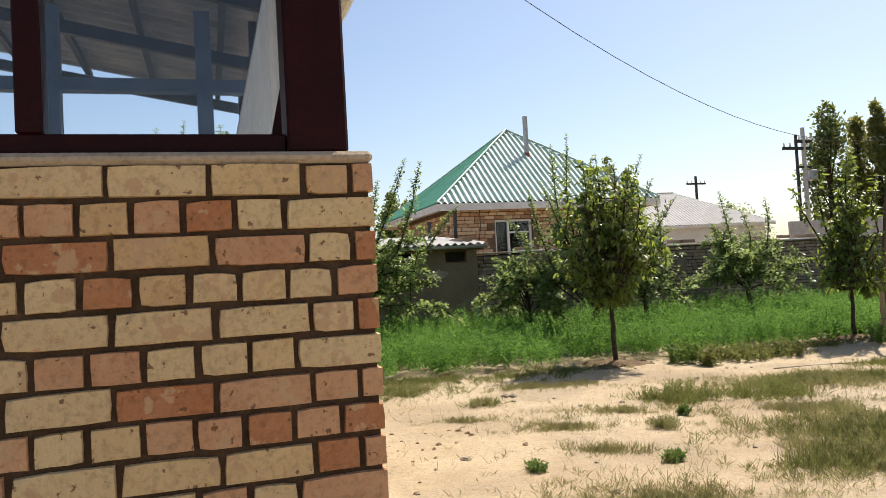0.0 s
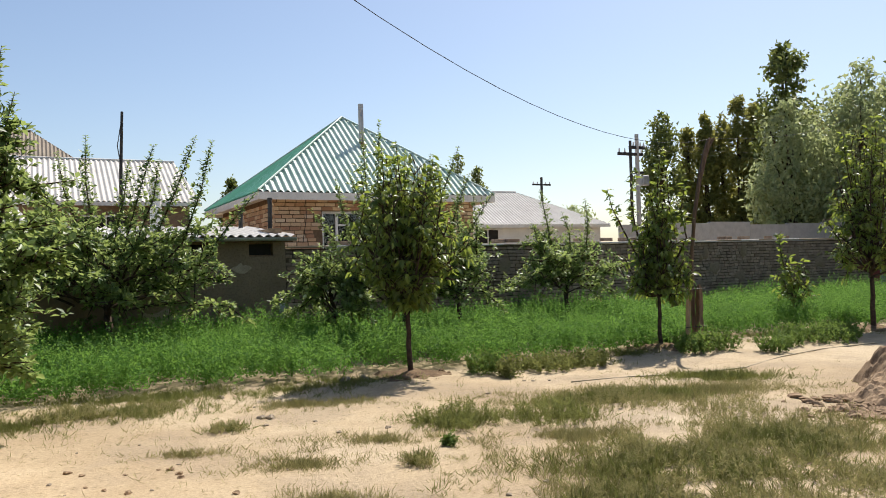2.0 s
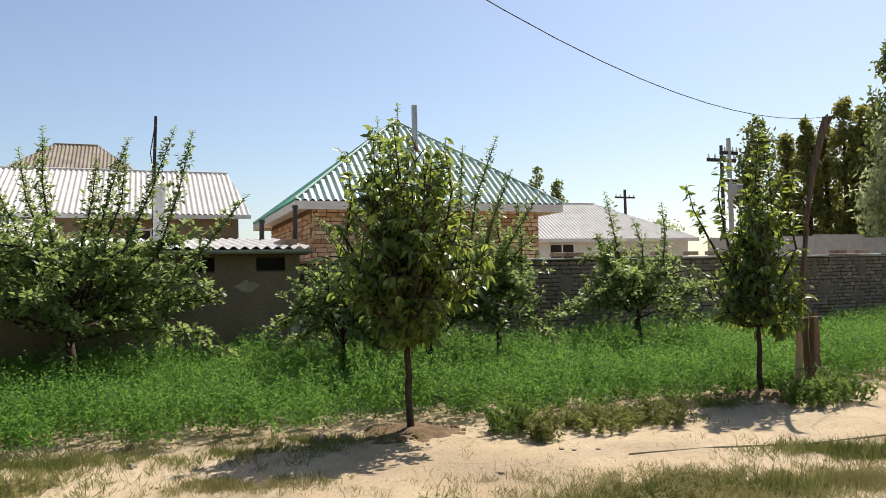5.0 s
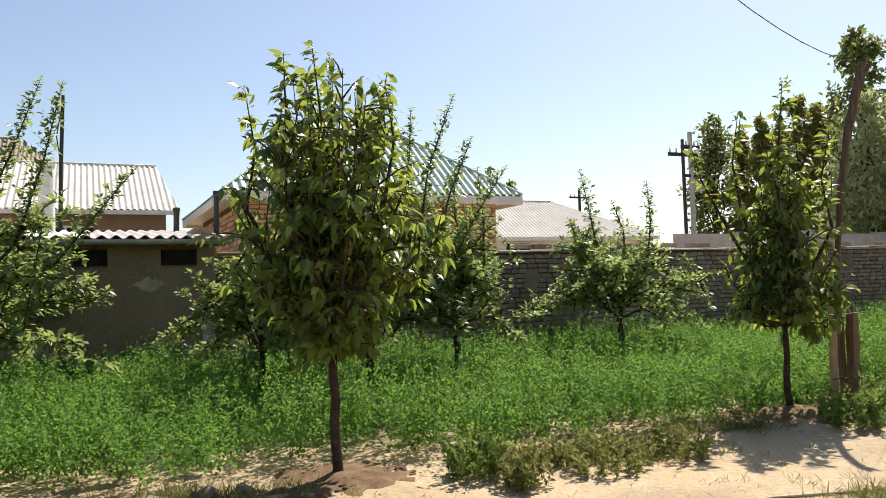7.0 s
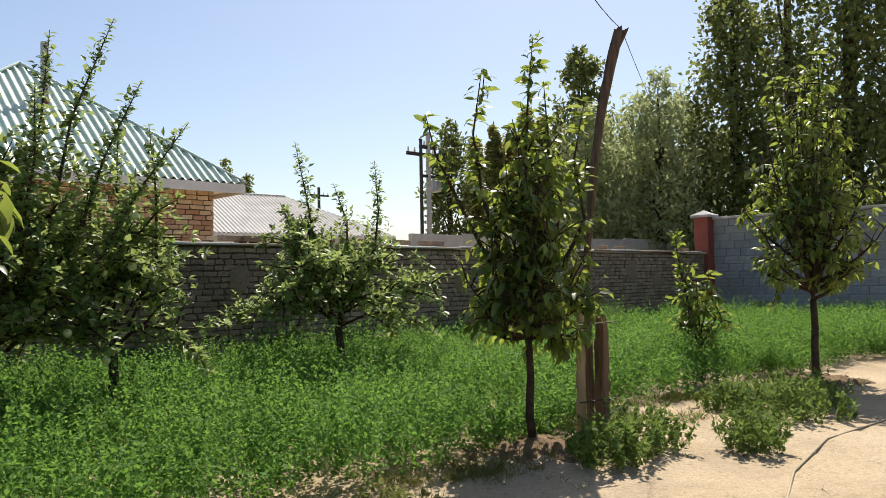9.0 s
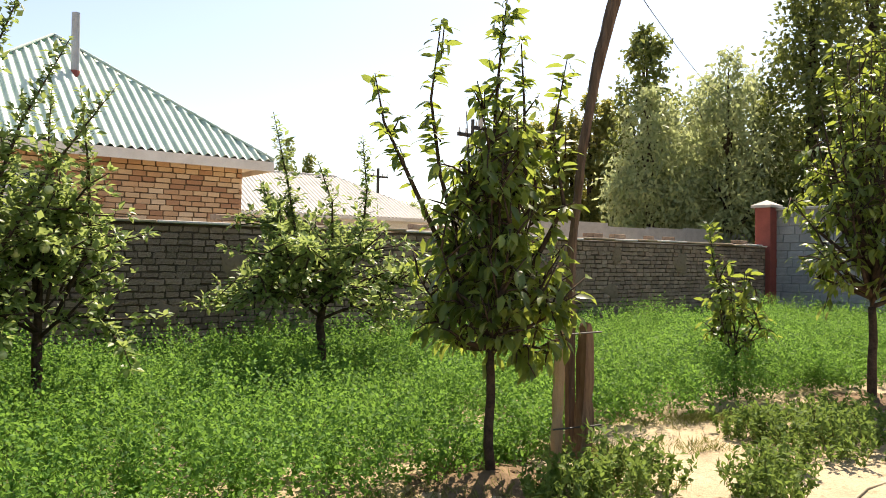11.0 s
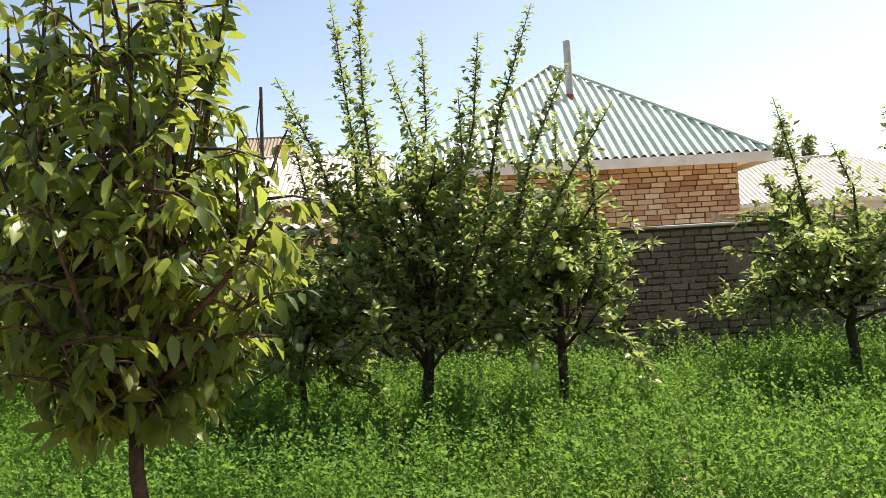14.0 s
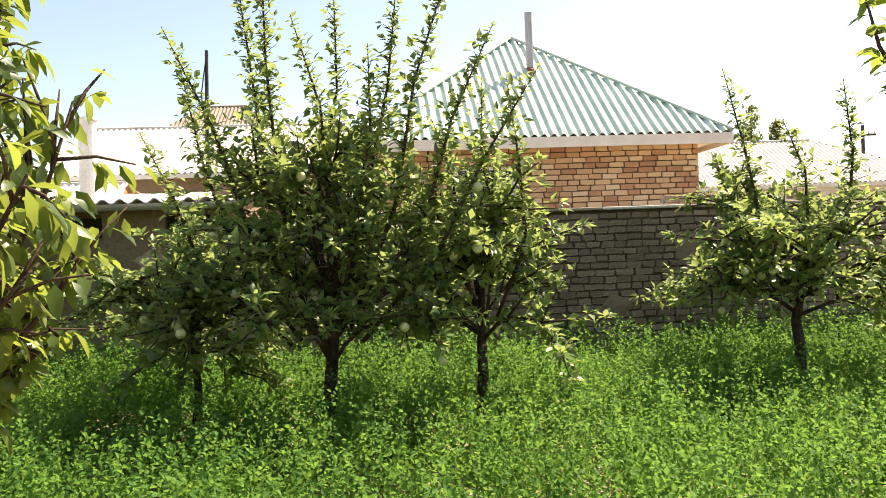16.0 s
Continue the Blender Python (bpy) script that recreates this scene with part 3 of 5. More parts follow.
for a, b, z0, z1 in ((1.55, 2.9, 1.7, 1.77), (1.55, 2.9, 3.13, 3.2), (1.55, 1.63, 1.77, 3.13), (2.82, 2.9, 1.77, 3.13), (2.02, 2.10, 1.77, 3.13), (2.1, 2.82, 2.75, 2.8)):
    box(f, a, b, 0.14, 0.22, z0, z1, bevel=0.006)
part("frame", f, PLASTIC_WHITE, win)
part("sill", one_box(1.5, 2.95, -0.06, 0.14, 1.66, 1.7), WHITE_PAINT, win)
# added sheet behind the glass, painted as the room's shade
part("dark_room", one_box(1.4, 3.1, 1.2, 1.22, 1.2, 3.5), DARK_HOLE, win)
OV = 0.55
e0, e1, e2, e3 = (-OV, -OV, EAVE + 0.12), (FW + OV, -OV, EAVE + 0.12), (FW + OV, DEEP + OV, EAVE + 0.12), (-OV, DEEP + OV, EAVE + 0.12)
AP = (FW / 2 + 0.1, DEEP / 2 - 0.1, 6.82)
# front and right slopes get the glare-paled green, the other two the plain one
for a, b, m in ((e0, e1, GLARE_GREEN), (e1, e2, GLARE_GREEN), (e2, e3, GREEN_ROOF), (e3, e0, GREEN_ROOF)):
    corrugated("roof", a, b, [AP], m, house, 0.205, 0.034, "green corrugated slate paled by painted glare" if m is GLARE_GREEN else "green painted corrugated slate")
for a in (e0, e1, e2, e3):
    part("ridge_cap", tube(bmesh.new(), [Vector(a) + Vector((0, 0, 0.03)), Vector(AP) + Vector((0, 0, 0.05))], [0.035, 0.035], 8), GLARE_GREEN, house)
part("soffit", one_box(-OV + 0.04, FW + OV - 0.04, -OV + 0.04, DEEP + OV - 0.04, EAVE - 0.02, EAVE), WHITE_PAINT, house)
for a in ((-OV, FW + OV, -OV, -OV + 0.03), (-OV, FW + OV, DEEP + OV - 0.03, DEEP + OV), (-OV, -OV + 0.03, -OV + 0.031, DEEP + OV - 0.031), (FW + OV - 0.03, FW + OV, -OV + 0.031, DEEP + OV - 0.031)):
    part("fascia", one_box(*a, EAVE - 0.13, EAVE + 0.09), WHITE_PAINT, house, "white painted eave board")
fl = part("flue", tube(bmesh.new(), [(FW / 2 + 0.25, 2.0, 5.2), (FW / 2 + 0.25, 2.0, 7.05)], [0.09, 0.09], 12), GREY_METAL, house, "grey metal flue pipe")
part("collar", tube(bmesh.new(), [(FW / 2 + 0.25, 2.0, 5.35), (FW / 2 + 0.25, 2.0, 5.72)], [0.15, 0.1], 12), RED_PAINT, fl)
part("cable", tube(bmesh.new(), [(1.0, -0.1, 3.6), (1.02, -0.06, 3.0), (0.9, -0.03, 2.2)], [0.012] * 3, 5), DARK_METAL, house)

# ---- other roofs beyond ----


def plain_house(m, w, d, eave, top, wall_mat, roof_mat, label, inset, win=(), over=0.4):
    h = thing("house", m, label, "house")
    for a in ((0, w, 0, 0.25), (0, w, d - 0.25, d), (0, 0.25, 0.251, d - 0.251), (w - 0.25, w, 0.251, d - 0.251)):
        part("wall", one_box(*a, 0, eave), wall_mat, h)
    p0, p1 = (inset, d / 2, top), (w - inset, d / 2, top)
    q = [(-over, -over, eave), (w + over, -over, eave), (w + over, d + over, eave), (-over, d + over, eave)]
    corrugated("roof", q[0], q[1], [p0, p1], roof_mat, h)
    corrugated("roof", q[2], q[3], [p1, p0], roof_mat, h)
    if inset > 0:
        corrugated("roof", q[1], q[2], [p1], roof_mat, h)
        corrugated("roof", q[3], q[0], [p0], roof_mat, h)
    else:
        for xx in (0.05, w - 0.05):
            from_data("gable", [(xx, 0, eave), (xx, d, eave), (xx, d / 2, top - 0.12)], [(0, 1, 2)], wall_mat, h)
    part("ridge", tube(bmesh.new(), [Vector(p0), Vector(p1)], [0.07, 0.07], 8), roof_mat, h)
    part("fascia", one_box(-over, w + over, -over, -over + 0.03, eave - 0.16, eave - 0.02), WHITE_PAINT, h)
    for a, b, z0, z1 in win:
        wn_ = part("window", one_box(a, b, -0.015, -0.005, z0, z1), DARK_HOLE, h)
        fr = bmesh.new()
        box(fr, a, b, -0.04, -0.016, z0, z0 + 0.06)
        box(fr, a, b, -0.04, -0.016, z1 - 0.06, z1)
        box(fr, (a + b) / 2 - 0.03, (a + b) / 2 + 0.03, -0.04, -0.016, z0 + 0.061, z1 - 0.061)
        part("frame", fr, WHITE_PAINT, wn_)
    return h


plain_house(pose(0.6, 39.9, 0, 0, 0, YARD - 4), 12.6, 7.5, 3.4, 5.5, WHITE_WALL, SLATE, "limewashed house with a pale slate hip roof", 3.2, win=((5.0, 6.2, 2.4, 3.2),))
# dark render on these walls stands in for the shadow under the roof
plain_house(pose(-15.0, 28.7, 0, 0, 0, YARD), 9.0, 7.4, 4.1, 6.15, MUD_RENDER, SLATE, "long house with a pale corrugated slate roof", 0.0, win=((5.2, 6.8, 2.2, 3.6),))
plain_house(pose(-21.6, 40.5, 0, 0, 0, YARD), 7, 7, 6.9, 9.4, ORANGE_WALL, BROWN_SLATE, "tall far house with a brownish hip roof", 2.4)
ann = plain_house(pose(-15.5, 23.6, 0, 0, 0, YARD), 5.8, 3.2, 2.9, 3.6, ORANGE_WALL, SLATE, "low orange-walled annex with a shallow slate roof", 0.0)

# ---- poles and wires ----


def pole(x, y, h, r, arm, material, label, lean=0.0, extra=False):
    p = thing("utility_pole", pose(x, y, 0, 0, lean, YARD), label, "pole", "utility poles")
    part("shaft", tube(bmesh.new(), [(0, 0, -0.2), (0, 0, h)], [r * 1.25, r], 10), material, p)
    if arm:
        part("crossarm", one_box(-arm, arm, -0.06, 0.06, h - 0.75, h - 0.6, bevel=0.01), DARK_METAL, p)
        for s in (-0.9, -0.45, 0.45, 0.9):
            part("insulator", tube(bmesh.new(), [(s * arm, 0, h - 0.6), (s * arm, 0, h - 0.4)], [0.05, 0.03], 8), WHITE_PAINT, p)
    if extra:
        part("crossarm", one_box(-arm * 0.8, arm * 0.8, -0.06, 0.06, h - 2.0, h - 1.88, bevel=0.01), DARK_METAL, p)
        part("transformer", one_box(0.2, 0.6, -0.2, 0.2, h - 2.6, h - 2.1, bevel=0.03), GREY_METAL, p)
    return p


pole(13.02, 40.3, 7.4, 0.072, 0.8, DARK_METAL, "dark wooden utility pole with a crossarm")
pole(13.42, 40.5, 7.75, 0.1, 0.5, CONCRETE, "pale concrete utility pole with two crossarms", extra=True)
pole(14.3, 72.0, 9.1, 0.12, 1.0, DARK_METAL, "far wooden pole with a crossarm")
lone = thing("service_pole", pose(-7.1, 25.8, 0), "thin dark pole with a hanging cable", "pole")
part("shaft", tube(bmesh.new(), [(0, 0, 0), (0.05, 0, 4.5), (0.12, 0, 6.35)], [0.06, 0.05, 0.04], 8), DARK_METAL, lone)
part("cable", tube(bmesh.new(), [(0.12, -0.05, 6.1), (0.0, -0.1, 5.3), (0.1, -0.1, 4.6)], [0.015] * 3, 5), DARK_METAL, lone)


def wire(a, b, sag, label):
    pts = []
    for k in range(25):
        t = k / 24
        p = Vector(a).lerp(Vector(b), t)
        p.z -= sag * 4 * t * (1 - t)
        pts.append(p)
    return tagged(part("overhead_wire", tube(bmesh.new(), pts, [0.0034] * 25, 5), DARK_METAL), label, "wire", "wires")


wire((-2.43, 3.55, 5.37), (6.43, 14.24, 3.38), 1.16, "thin black overhead wire sagging to the old post")
wire((6.43, 14.24, 3.38), (27.0, 42.0, 9.8), 0.6, "thin black overhead wire from the post to the far trees")
for k in range(3):
    wire((13.3 + 0.2 * k, 40.5, 7.2 - 0.1 * k), (44.0, 44.0 + k, 8.2 - 0.9 * k), 0.5, "dark power line strung from the utility pole")

# ---- old post ----
post = thing("old_post", pose(6.05, 14.24, 0), "crooked weathered post braced by two stub posts", "post")


def weathered(pts, radii, seed, sides=11, rings=16):
    """An old split pole: a bent tube with knots, flutes and an uneven skin."""
    rnd, bm = random.Random(seed), bmesh.new()
    flute = [rnd.uniform(0.72, 1.12) for _ in range(sides)]
    heights = [p[2] for p in pts]
    loops = []
    for k in range(rings + 1):
        z = heights[0] + (heights[-1] - heights[0]) * k / rings
        cx, cy = np.interp(z, heights, [p[0] for p in pts]), np.interp(z, heights, [p[1] for p in pts])
        r = np.interp(z, heights, radii) * rnd.uniform(0.88, 1.14)
        turn = 0.5 * z
        loops.append([bm.verts.new((cx + r * f * rnd.uniform(0.9, 1.1) * math.cos(turn + 6.2832 * q / sides), cy + r * f * math.sin(turn + 6.2832 * q / sides), z + (rnd.uniform(-0.03, 0.03) if k == rings else 0))) for q, f in enumerate(flute)])
    for a, b in zip(loops, loops[1:]):
        for q in range(sides):
            bm.faces.new((a[q], a[(q + 1) % sides], b[(q + 1) % sides], b[q]))
    bm.faces.new(loops[-1])
    return bm


part("shaft", weathered([(0.02, 0.05, 0.1), (0.0, 0.03, 0.9), (0.0, 0, 1.5), (0.08, 0, 2.2), (0.18, 0, 2.75), (0.3, 0, 3.2), (0.35, 0, 3.4)], [0.034, 0.038, 0.036, 0.036, 0.042, 0.05, 0.034], 1, rings=30), OLD_WOOD, post, "dark weathered crooked shaft")
part("shaft_fork", weathered([(0.31, 0, 3.2), (0.42, 0.01, 3.38)], [0.034, 0.028], 2, 8, 4), OLD_WOOD, post)
part("stub", weathered([(0.06, -0.06, -0.1), (0.07, -0.05, 0.5), (0.08, -0.05, 1.0)], [0.058, 0.056, 0.05], 3), WOOD, post, "split brown stub post")
part("stub", weathered([(-0.11, 0.0, -0.1), (-0.09, 0.0, 0.5), (-0.07, 0.02, 1.02)], [0.042, 0.044, 0.037], 4), PALE_WOOD, post, "paler stub post")
for z in (0.35, 0.95):
    part("binding_wire", tube(bmesh.new(), [(-0.18, -0.14, z), (0.15, -0.15, z + 0.02)], [0.006, 0.006], 5), DARK_METAL, post)

# ---- porch of the near building ----
PM = pose(0.015, 2.93, 0, 0, 0, YARD)     # its corner; the front runs to -x, the sunlit side to +y
porch = thing("porch", PM, "raised glazed brick porch with maroon window frames", "porch")
TOP, BOT = 1.80, 0.80
part("plinth", one_box(-6, 0.03, -0.03, 0.3, -0.2, BOT - 0.01, bevel=0.01), CEMENT, porch)
bm = bmesh.new()
box(bm, -0.3, 0.045, 0.301, 1.0, -0.2, 0.78)
box(bm, -0.3, 0.045, 1.3, 5.7, -0.2, 0.78)
box(bm, -0.3, 0.045, 1.0, 1.3, -0.2, 0.1)
part("plinth_side", bm, CEMENT, porch)
# back of the vent hole, its shade painted near-black
part("vent_recess", one_box(-0.3, -0.25, 1.0, 1.3, 0.1, 0.78), DARK_HOLE, porch)
part("leaning_plank", one_box(0.0, 0.05, -0.05, 0.05, 0, 0.72, pose(0.06, 1.3, 0.0, 4, 6, 0)), WOOD, porch, "weathered plank")
part("front_core", one_box(-6, -0.012, 0.012, 0.25, BOT, TOP), MORTAR, porch)
part("side_core", one_box(-0.25, -0.012, 0.251, 5.6, BOT, TOP), MORTAR, porch)
bm = one_box(-6, 0.005, -0.005, 0.26, TOP, TOP + 0.035, bevel=0.012)
box(bm, -0.26, 0.006, 0.261, 5.6, TOP, TOP + 0.033, bevel=0.012)
part("sill_mortar", bm, CEMENT, porch, "rough cement bed under the frames")
Z0 = TOP + 0.037
part("corner_post", one_box(-0.24, -0.06, 0.03, 0.2, Z0, 3.4, bevel=0.008), MAROON, porch)
fr = bmesh.new()
for a, b, z0, z1 in ((-6, -0.241, Z0, Z0 + 0.06), (-6, -0.241, 3.3, 3.4)):
    box(fr, a, b, 0.06, 0.16, z0, z1, bevel=0.005)
for xx in (-0.93, -1.62, -2.31, -3.0, -3.7, -4.4, -5.1, -5.9):
    box(fr, xx - 0.035, xx + 0.035, 0.06, 0.16, Z0 + 0.061, 3.299, bevel=0.005)
part("front_frame", fr, MAROON, porch)
for a, b in zip((-5.9, -5.1, -4.4, -3.7, -3.0, -2.31, -1.62, -0.93), (-5.1, -4.4, -3.7, -3.0, -2.31, -1.62, -0.93, -0.24)):
    p = part("pane", one_box(a + 0.036, b - 0.036, 0.1, 0.104, Z0 + 0.06, 3.3), GLASS, porch)
    p.visible_shadow = False
part("side_strip", one_box(-0.1, -0.03, 0.205, 0.25, Z0, 3.4, bevel=0.004), PLASTIC_WHITE, porch)
fr = bmesh.new()
for a, b, z0, z1 in ((0.251, 0.33, Z0, 3.4), (0.95, 1.02, Z0, 3.4), (1.95, 2.02, Z0, 3.4), (3.5, 3.57, Z0, 3.4), (5.45, 5.55, Z0, 3.4), (0.331, 0.949, Z0, Z0 + 0.06), (1.021, 1.949, Z0, Z0 + 0.06), (2.021, 3.499, Z0, Z0 + 0.06), (3.571, 5.449, Z0, Z0 + 0.06)):
    box(fr, -0.12, -0.05, a, b, z0, z1, bevel=0.005)
part("side_frame", fr, MAROON, porch)
for a, b in ((0.331, 0.949), (2.021, 3.499), (3.571, 5.449)):
    p = part("pane", one_box(-0.09, -0.085, a, b, Z0 + 0.06, 3.4), GLASS, porch)
    p.visible_shadow = False
sash = part("open_sash", one_box(-0.003, 0.003, 0.03, 0.86, 0.05, 1.4, pose(-0.02, 1.0, Z0 - 0.02, 0, 0, -9)), GLASS, porch)
sash.visible_shadow = False
fr = bmesh.new()
for a, b, z0, z1 in ((0, 0.03, 0, 1.45), (0.86, 0.9, 0, 1.45), (0.031, 0.859, 0, 0.05), (0.031, 0.859, 1.4, 1.45)):
    box(fr, -0.02, 0.02, a, b, z0, z1, pose(-0.02, 1.0, Z0 - 0.02, 0, 0, -9), bevel=0.004)
part("sash_frame", fr, MAROON, sash)
# inner blue frames, floor, back wall and roof
fr = bmesh.new()
for xx in (-0.45, -1.35, -2.25, -3.15, -4.05):
    box(fr, xx - 0.05, xx + 0.05, 2.9, 3.0, 0.8, 3.25)
box(fr, -6, -0.14, 2.9, 3.0, 2.72, 2.8)
box(fr, -6, -0.14, 2.9, 3.0, 1.75, 1.84)
part("back_frame", fr, BLUE_PAINT, porch, "blue painted timber frame")
part("back_wall", one_box(-6, -0.26, 2.88, 3.05, -0.1, 1.74), MUD_RENDER, porch)
part("side_wall", one_box(-6.2, -6.0, 0, 3.0, -0.1, 3.3), WHITE_WALL, porch)
part("inner_pier", one_box(-2.9, -2.5, 1.9, 2.2, 0.8, 3.2), CEMENT, porch, "pale plastered pier")
part("porch_floor", one_box(-6, -0.26, 0.26, 2.87, 0.7, 0.8), CONCRETE, porch)
part("cloth", one_box(-0.06, 0.06, -0.01, 0.01, 0, 1.5, pose(-0.36, 0.6, Z0 - 0.1, 0, 13, 10)), CURTAIN, porch, "pale hanging curtain")
corrugated("roof_sheet", (0.42, -0.25, 3.42), (0.42, 6.3, 3.42), [(-6.5, -0.25, 4.7), (-6.5, 6.3, 4.7)], ROOF_UNDERSIDE, porch, 0.19, 0.024, "dark corrugated roof sheets")
for k in range(11):
    xx = 0.32 - k * 0.62
    part("purlin", one_box(xx - 0.025, xx + 0.025, -0.2, 6.25, 3.32 + k * 0.115, 3.38 + k * 0.115), DARK_METAL, porch)
for yy in (0.1, 1.5, 2.95, 4.4, 6.1):
    part("rafter", one_box(0, 7, -0.03, 0.03, 0, 0.1, pose(0.36, yy, 3.3, 0, 180 + 10.5, 0)), DARK_METAL, porch)
part("gutter", trough((0.47, -0.3, 3.4), (0.47, 6.15, 3.38), 0.15, 0.12), PLASTIC_WHITE, porch, "cream gutter")
part("spout", tube(bmesh.new(), [(0.47, 6.1, 3.28), (0.48, 6.14, 3.15), (0.52, 6.16, 3.02)], [0.05, 0.05, 0.05], 10), PLASTIC_WHITE, porch, "cream spout")

# ---- trees ----


def profile_r(profile, z):
    return float(np.interp(z, [p[0] for p in profile], [p[1] for p in profile]))


def cherry_tree(x, y, trunk, radius, profile, leaf, seed, limbs, twigs, per_twig, shoots, material, label, category, twig_len=0.3, droop=0.5, lean=(0, 0), loose=0, apples=0, group="", wide=0.38):
    """A trunk, bent limbs and twigs out to an outline given as (height, radius) pairs, and leaves along them."""
    rnd = random.Random(seed)
    tree = thing(category.replace(" ", "_"), pose(x, y, ground_z(x, y)), label, "tree", group)
    z0, z1 = profile[0][0], profile[-1][0]
    bm = bmesh.new()
    n = 6
    tr = [Vector((lean[0] * k / n + rnd.uniform(-0.012, 0.012), lean[1] * k / n + rnd.uniform(-0.012, 0.012), -0.1 + (trunk + 0.1) * k / n)) for k in range(n + 1)]
    tube(bm, tr, [radius * (1.25 if k == 0 else 1 - 0.25 * k / n) for k in range(n + 1)], 9)
    part("trunk", bm, BARK, tree, smooth=True)
    P, D, N, L = [], [], [], []

    def leafy(a, b, count, size=1.0):
        d = b - a
        for k in range(count):
            t = rnd.uniform(0.1, 1.05)
            out = Vector((rnd.gauss(0, 1), rnd.gauss(0, 1), rnd.gauss(-droop, 0.6))).normalized() + d.normalized() * (0.5 if size == 1.0 else 0.8)
            P.append(a + d * t + Vector((rnd.gauss(0, 0.02), rnd.gauss(0, 0.02), 0)))
            D.append(out)
            N.append((out.x + rnd.gauss(0, 0.5), out.y + rnd.gauss(0, 0.5), 0.7))
            L.append(leaf * size * rnd.uniform(0.6, 1.2))

    top = tr[-1]
    for k in range(limbs):
        f = (k + 0.5) / limbs
        z = z0 + (z1 - z0) * (0.12 + 0.85 * f ** 0.9)
        ang = k * 2.399 + rnd.uniform(-0.4, 0.4)
        r = profile_r(profile, z) * (rnd.uniform(0.45, 1.12) if leaf < 0.1 else rnd.uniform(0.5, 0.95))
        tip = Vector((lean[0] + r * math.cos(ang), lean[1] + r * math.sin(ang), z))
        root = top + Vector((0, 0, max(0.0, (z - trunk) * 0.35) * rnd.random()))
        bend = root.lerp(tip, 0.55) + Vector((r * 0.2 * math.cos(ang), r * 0.2 * math.sin(ang), -0.1 * (z - trunk) + rnd.uniform(-0.08, 0.1)))
        pts = [root * (1 - t) ** 2 + bend * 2 * t * (1 - t) + tip * t * t for t in (0, 0.25, 0.5, 0.75, 1)]
        rr = radius * (0.55 if f < 0.7 else 0.4)
        bm = bmesh.new()
        tube(bm, pts, [rr, rr * 0.8, rr * 0.55, rr * 0.35, rr * 0.18], 6)
        for j in range(twigs):
            t = rnd.uniform(0.3, 1.0)
            a = pts[min(3, int(t * 4))].lerp(pts[min(4, int(t * 4) + 1)], t * 4 % 1)
            d = Vector((rnd.gauss(0, 0.8), rnd.gauss(0, 0.8), rnd.gauss(0.5, 0.7))).normalized() * twig_len * rnd.uniform(0.5, 1.3)
            b = a + d
            rad = math.hypot(b.x - lean[0], b.y - lean[1])
            lim = profile_r(profile, min(max(b.z, z0), z1)) * (1.2 if leaf < 0.1 else 1.05)
            if rad > lim and rad > 0:
                b.x, b.y = lean[0] + (b.x - lean[0]) * lim / rad, lean[1] + (b.y - lean[1]) * lim / rad
            b.z = max(b.z, z0 + 0.6 * math.hypot(b.x - lean[0], b.y - lean[1]) ** 2)
            tube(bm, [a, a.lerp(b, 0.5) + Vector((0, 0, 0.02)), b], [0.008, 0.006, 0.003], 4)
            leafy(a, b, per_twig)
        part("limb", bm, BARK, tree, smooth=True)
    for dx, dy, za, zb in shoots:
        a, b = Vector((dx, dy, za)), Vector((dx * 1.12 + rnd.uniform(-0.16, 0.16), dy * 1.1 + rnd.uniform(-0.16, 0.16), zb))
        mid = a.lerp(b, 0.5) + Vector((rnd.uniform(-0.07, 0.07), rnd.uniform(-0.07, 0.07), 0))
        base = top.lerp(a, 0.3)
        bm = bmesh.new()
        tube(bm, [base, a, mid, b], [0.02, 0.014, 0.009, 0.003], 5)
        cnt = int((zb - za) / leaf * 13)
        leafy(a, mid, cnt // 3, 0.98)
        leafy(mid, b, cnt // 3, 0.9)
        for q in range(5 if leaf < 0.1 else 2):
            s0 = a.lerp(b, rnd.uniform(0.0, 0.8))
            s1 = s0 + Vector((rnd.uniform(-0.13, 0.13), rnd.uniform(-0.13, 0.13), rnd.uniform(0.05, 0.2)))
            tube(bm, [s0, s1], [0.006, 0.003], 4)
            leafy(s0, s1, max(3, cnt // 9), 0.95)
        leafy(base, a, cnt // 3, 1.0)
        part("shoot", bm, BARK, tree, smooth=True)
    idx = list(range(len(P)))
    rnd.shuffle(idx)
    single, rest = idx[:loose], idx[loose:]
    take = lambda a: [a[i] for i in rest]
    Ls = take(L)
    leaf_mesh("crown", take(P), take(D), take(N), Ls, [l * wide for l in Ls], material, tree, kind="stuff", fine=leaf > 0.09)
    if single:
        one = leaf_mesh("leaf", [(0, 0, 0)], [(0, 1, 0)], [(0, 0, 1)], [1.0], [wide], material, tree, fine=True)
        shape = one.data
        bpy.data.objects.remove(one)
        for i in single:
            ob = new("leaf", shape)
            ob.parent = tree
            q = Vector(D[i]).to_track_quat("Y", "Z")
            ob.matrix_basis = Matrix.LocRotScale(P[i], q, (L[i],) * 3)
    for k in range(apples):
        i = rnd.randrange(len(P))
        if P[i].z > z0 + (z1 - z0) * 0.6:
            continue
        b = bmesh.new()
        bmesh.ops.create_uvsphere(b, u_segments=10, v_segments=7, radius=0.034, matrix=Matrix.Translation(P[i] - Vector((0, 0, 0.05))))
        part("apple", b, APPLE_SKIN, tree, smooth=True)
    return tree


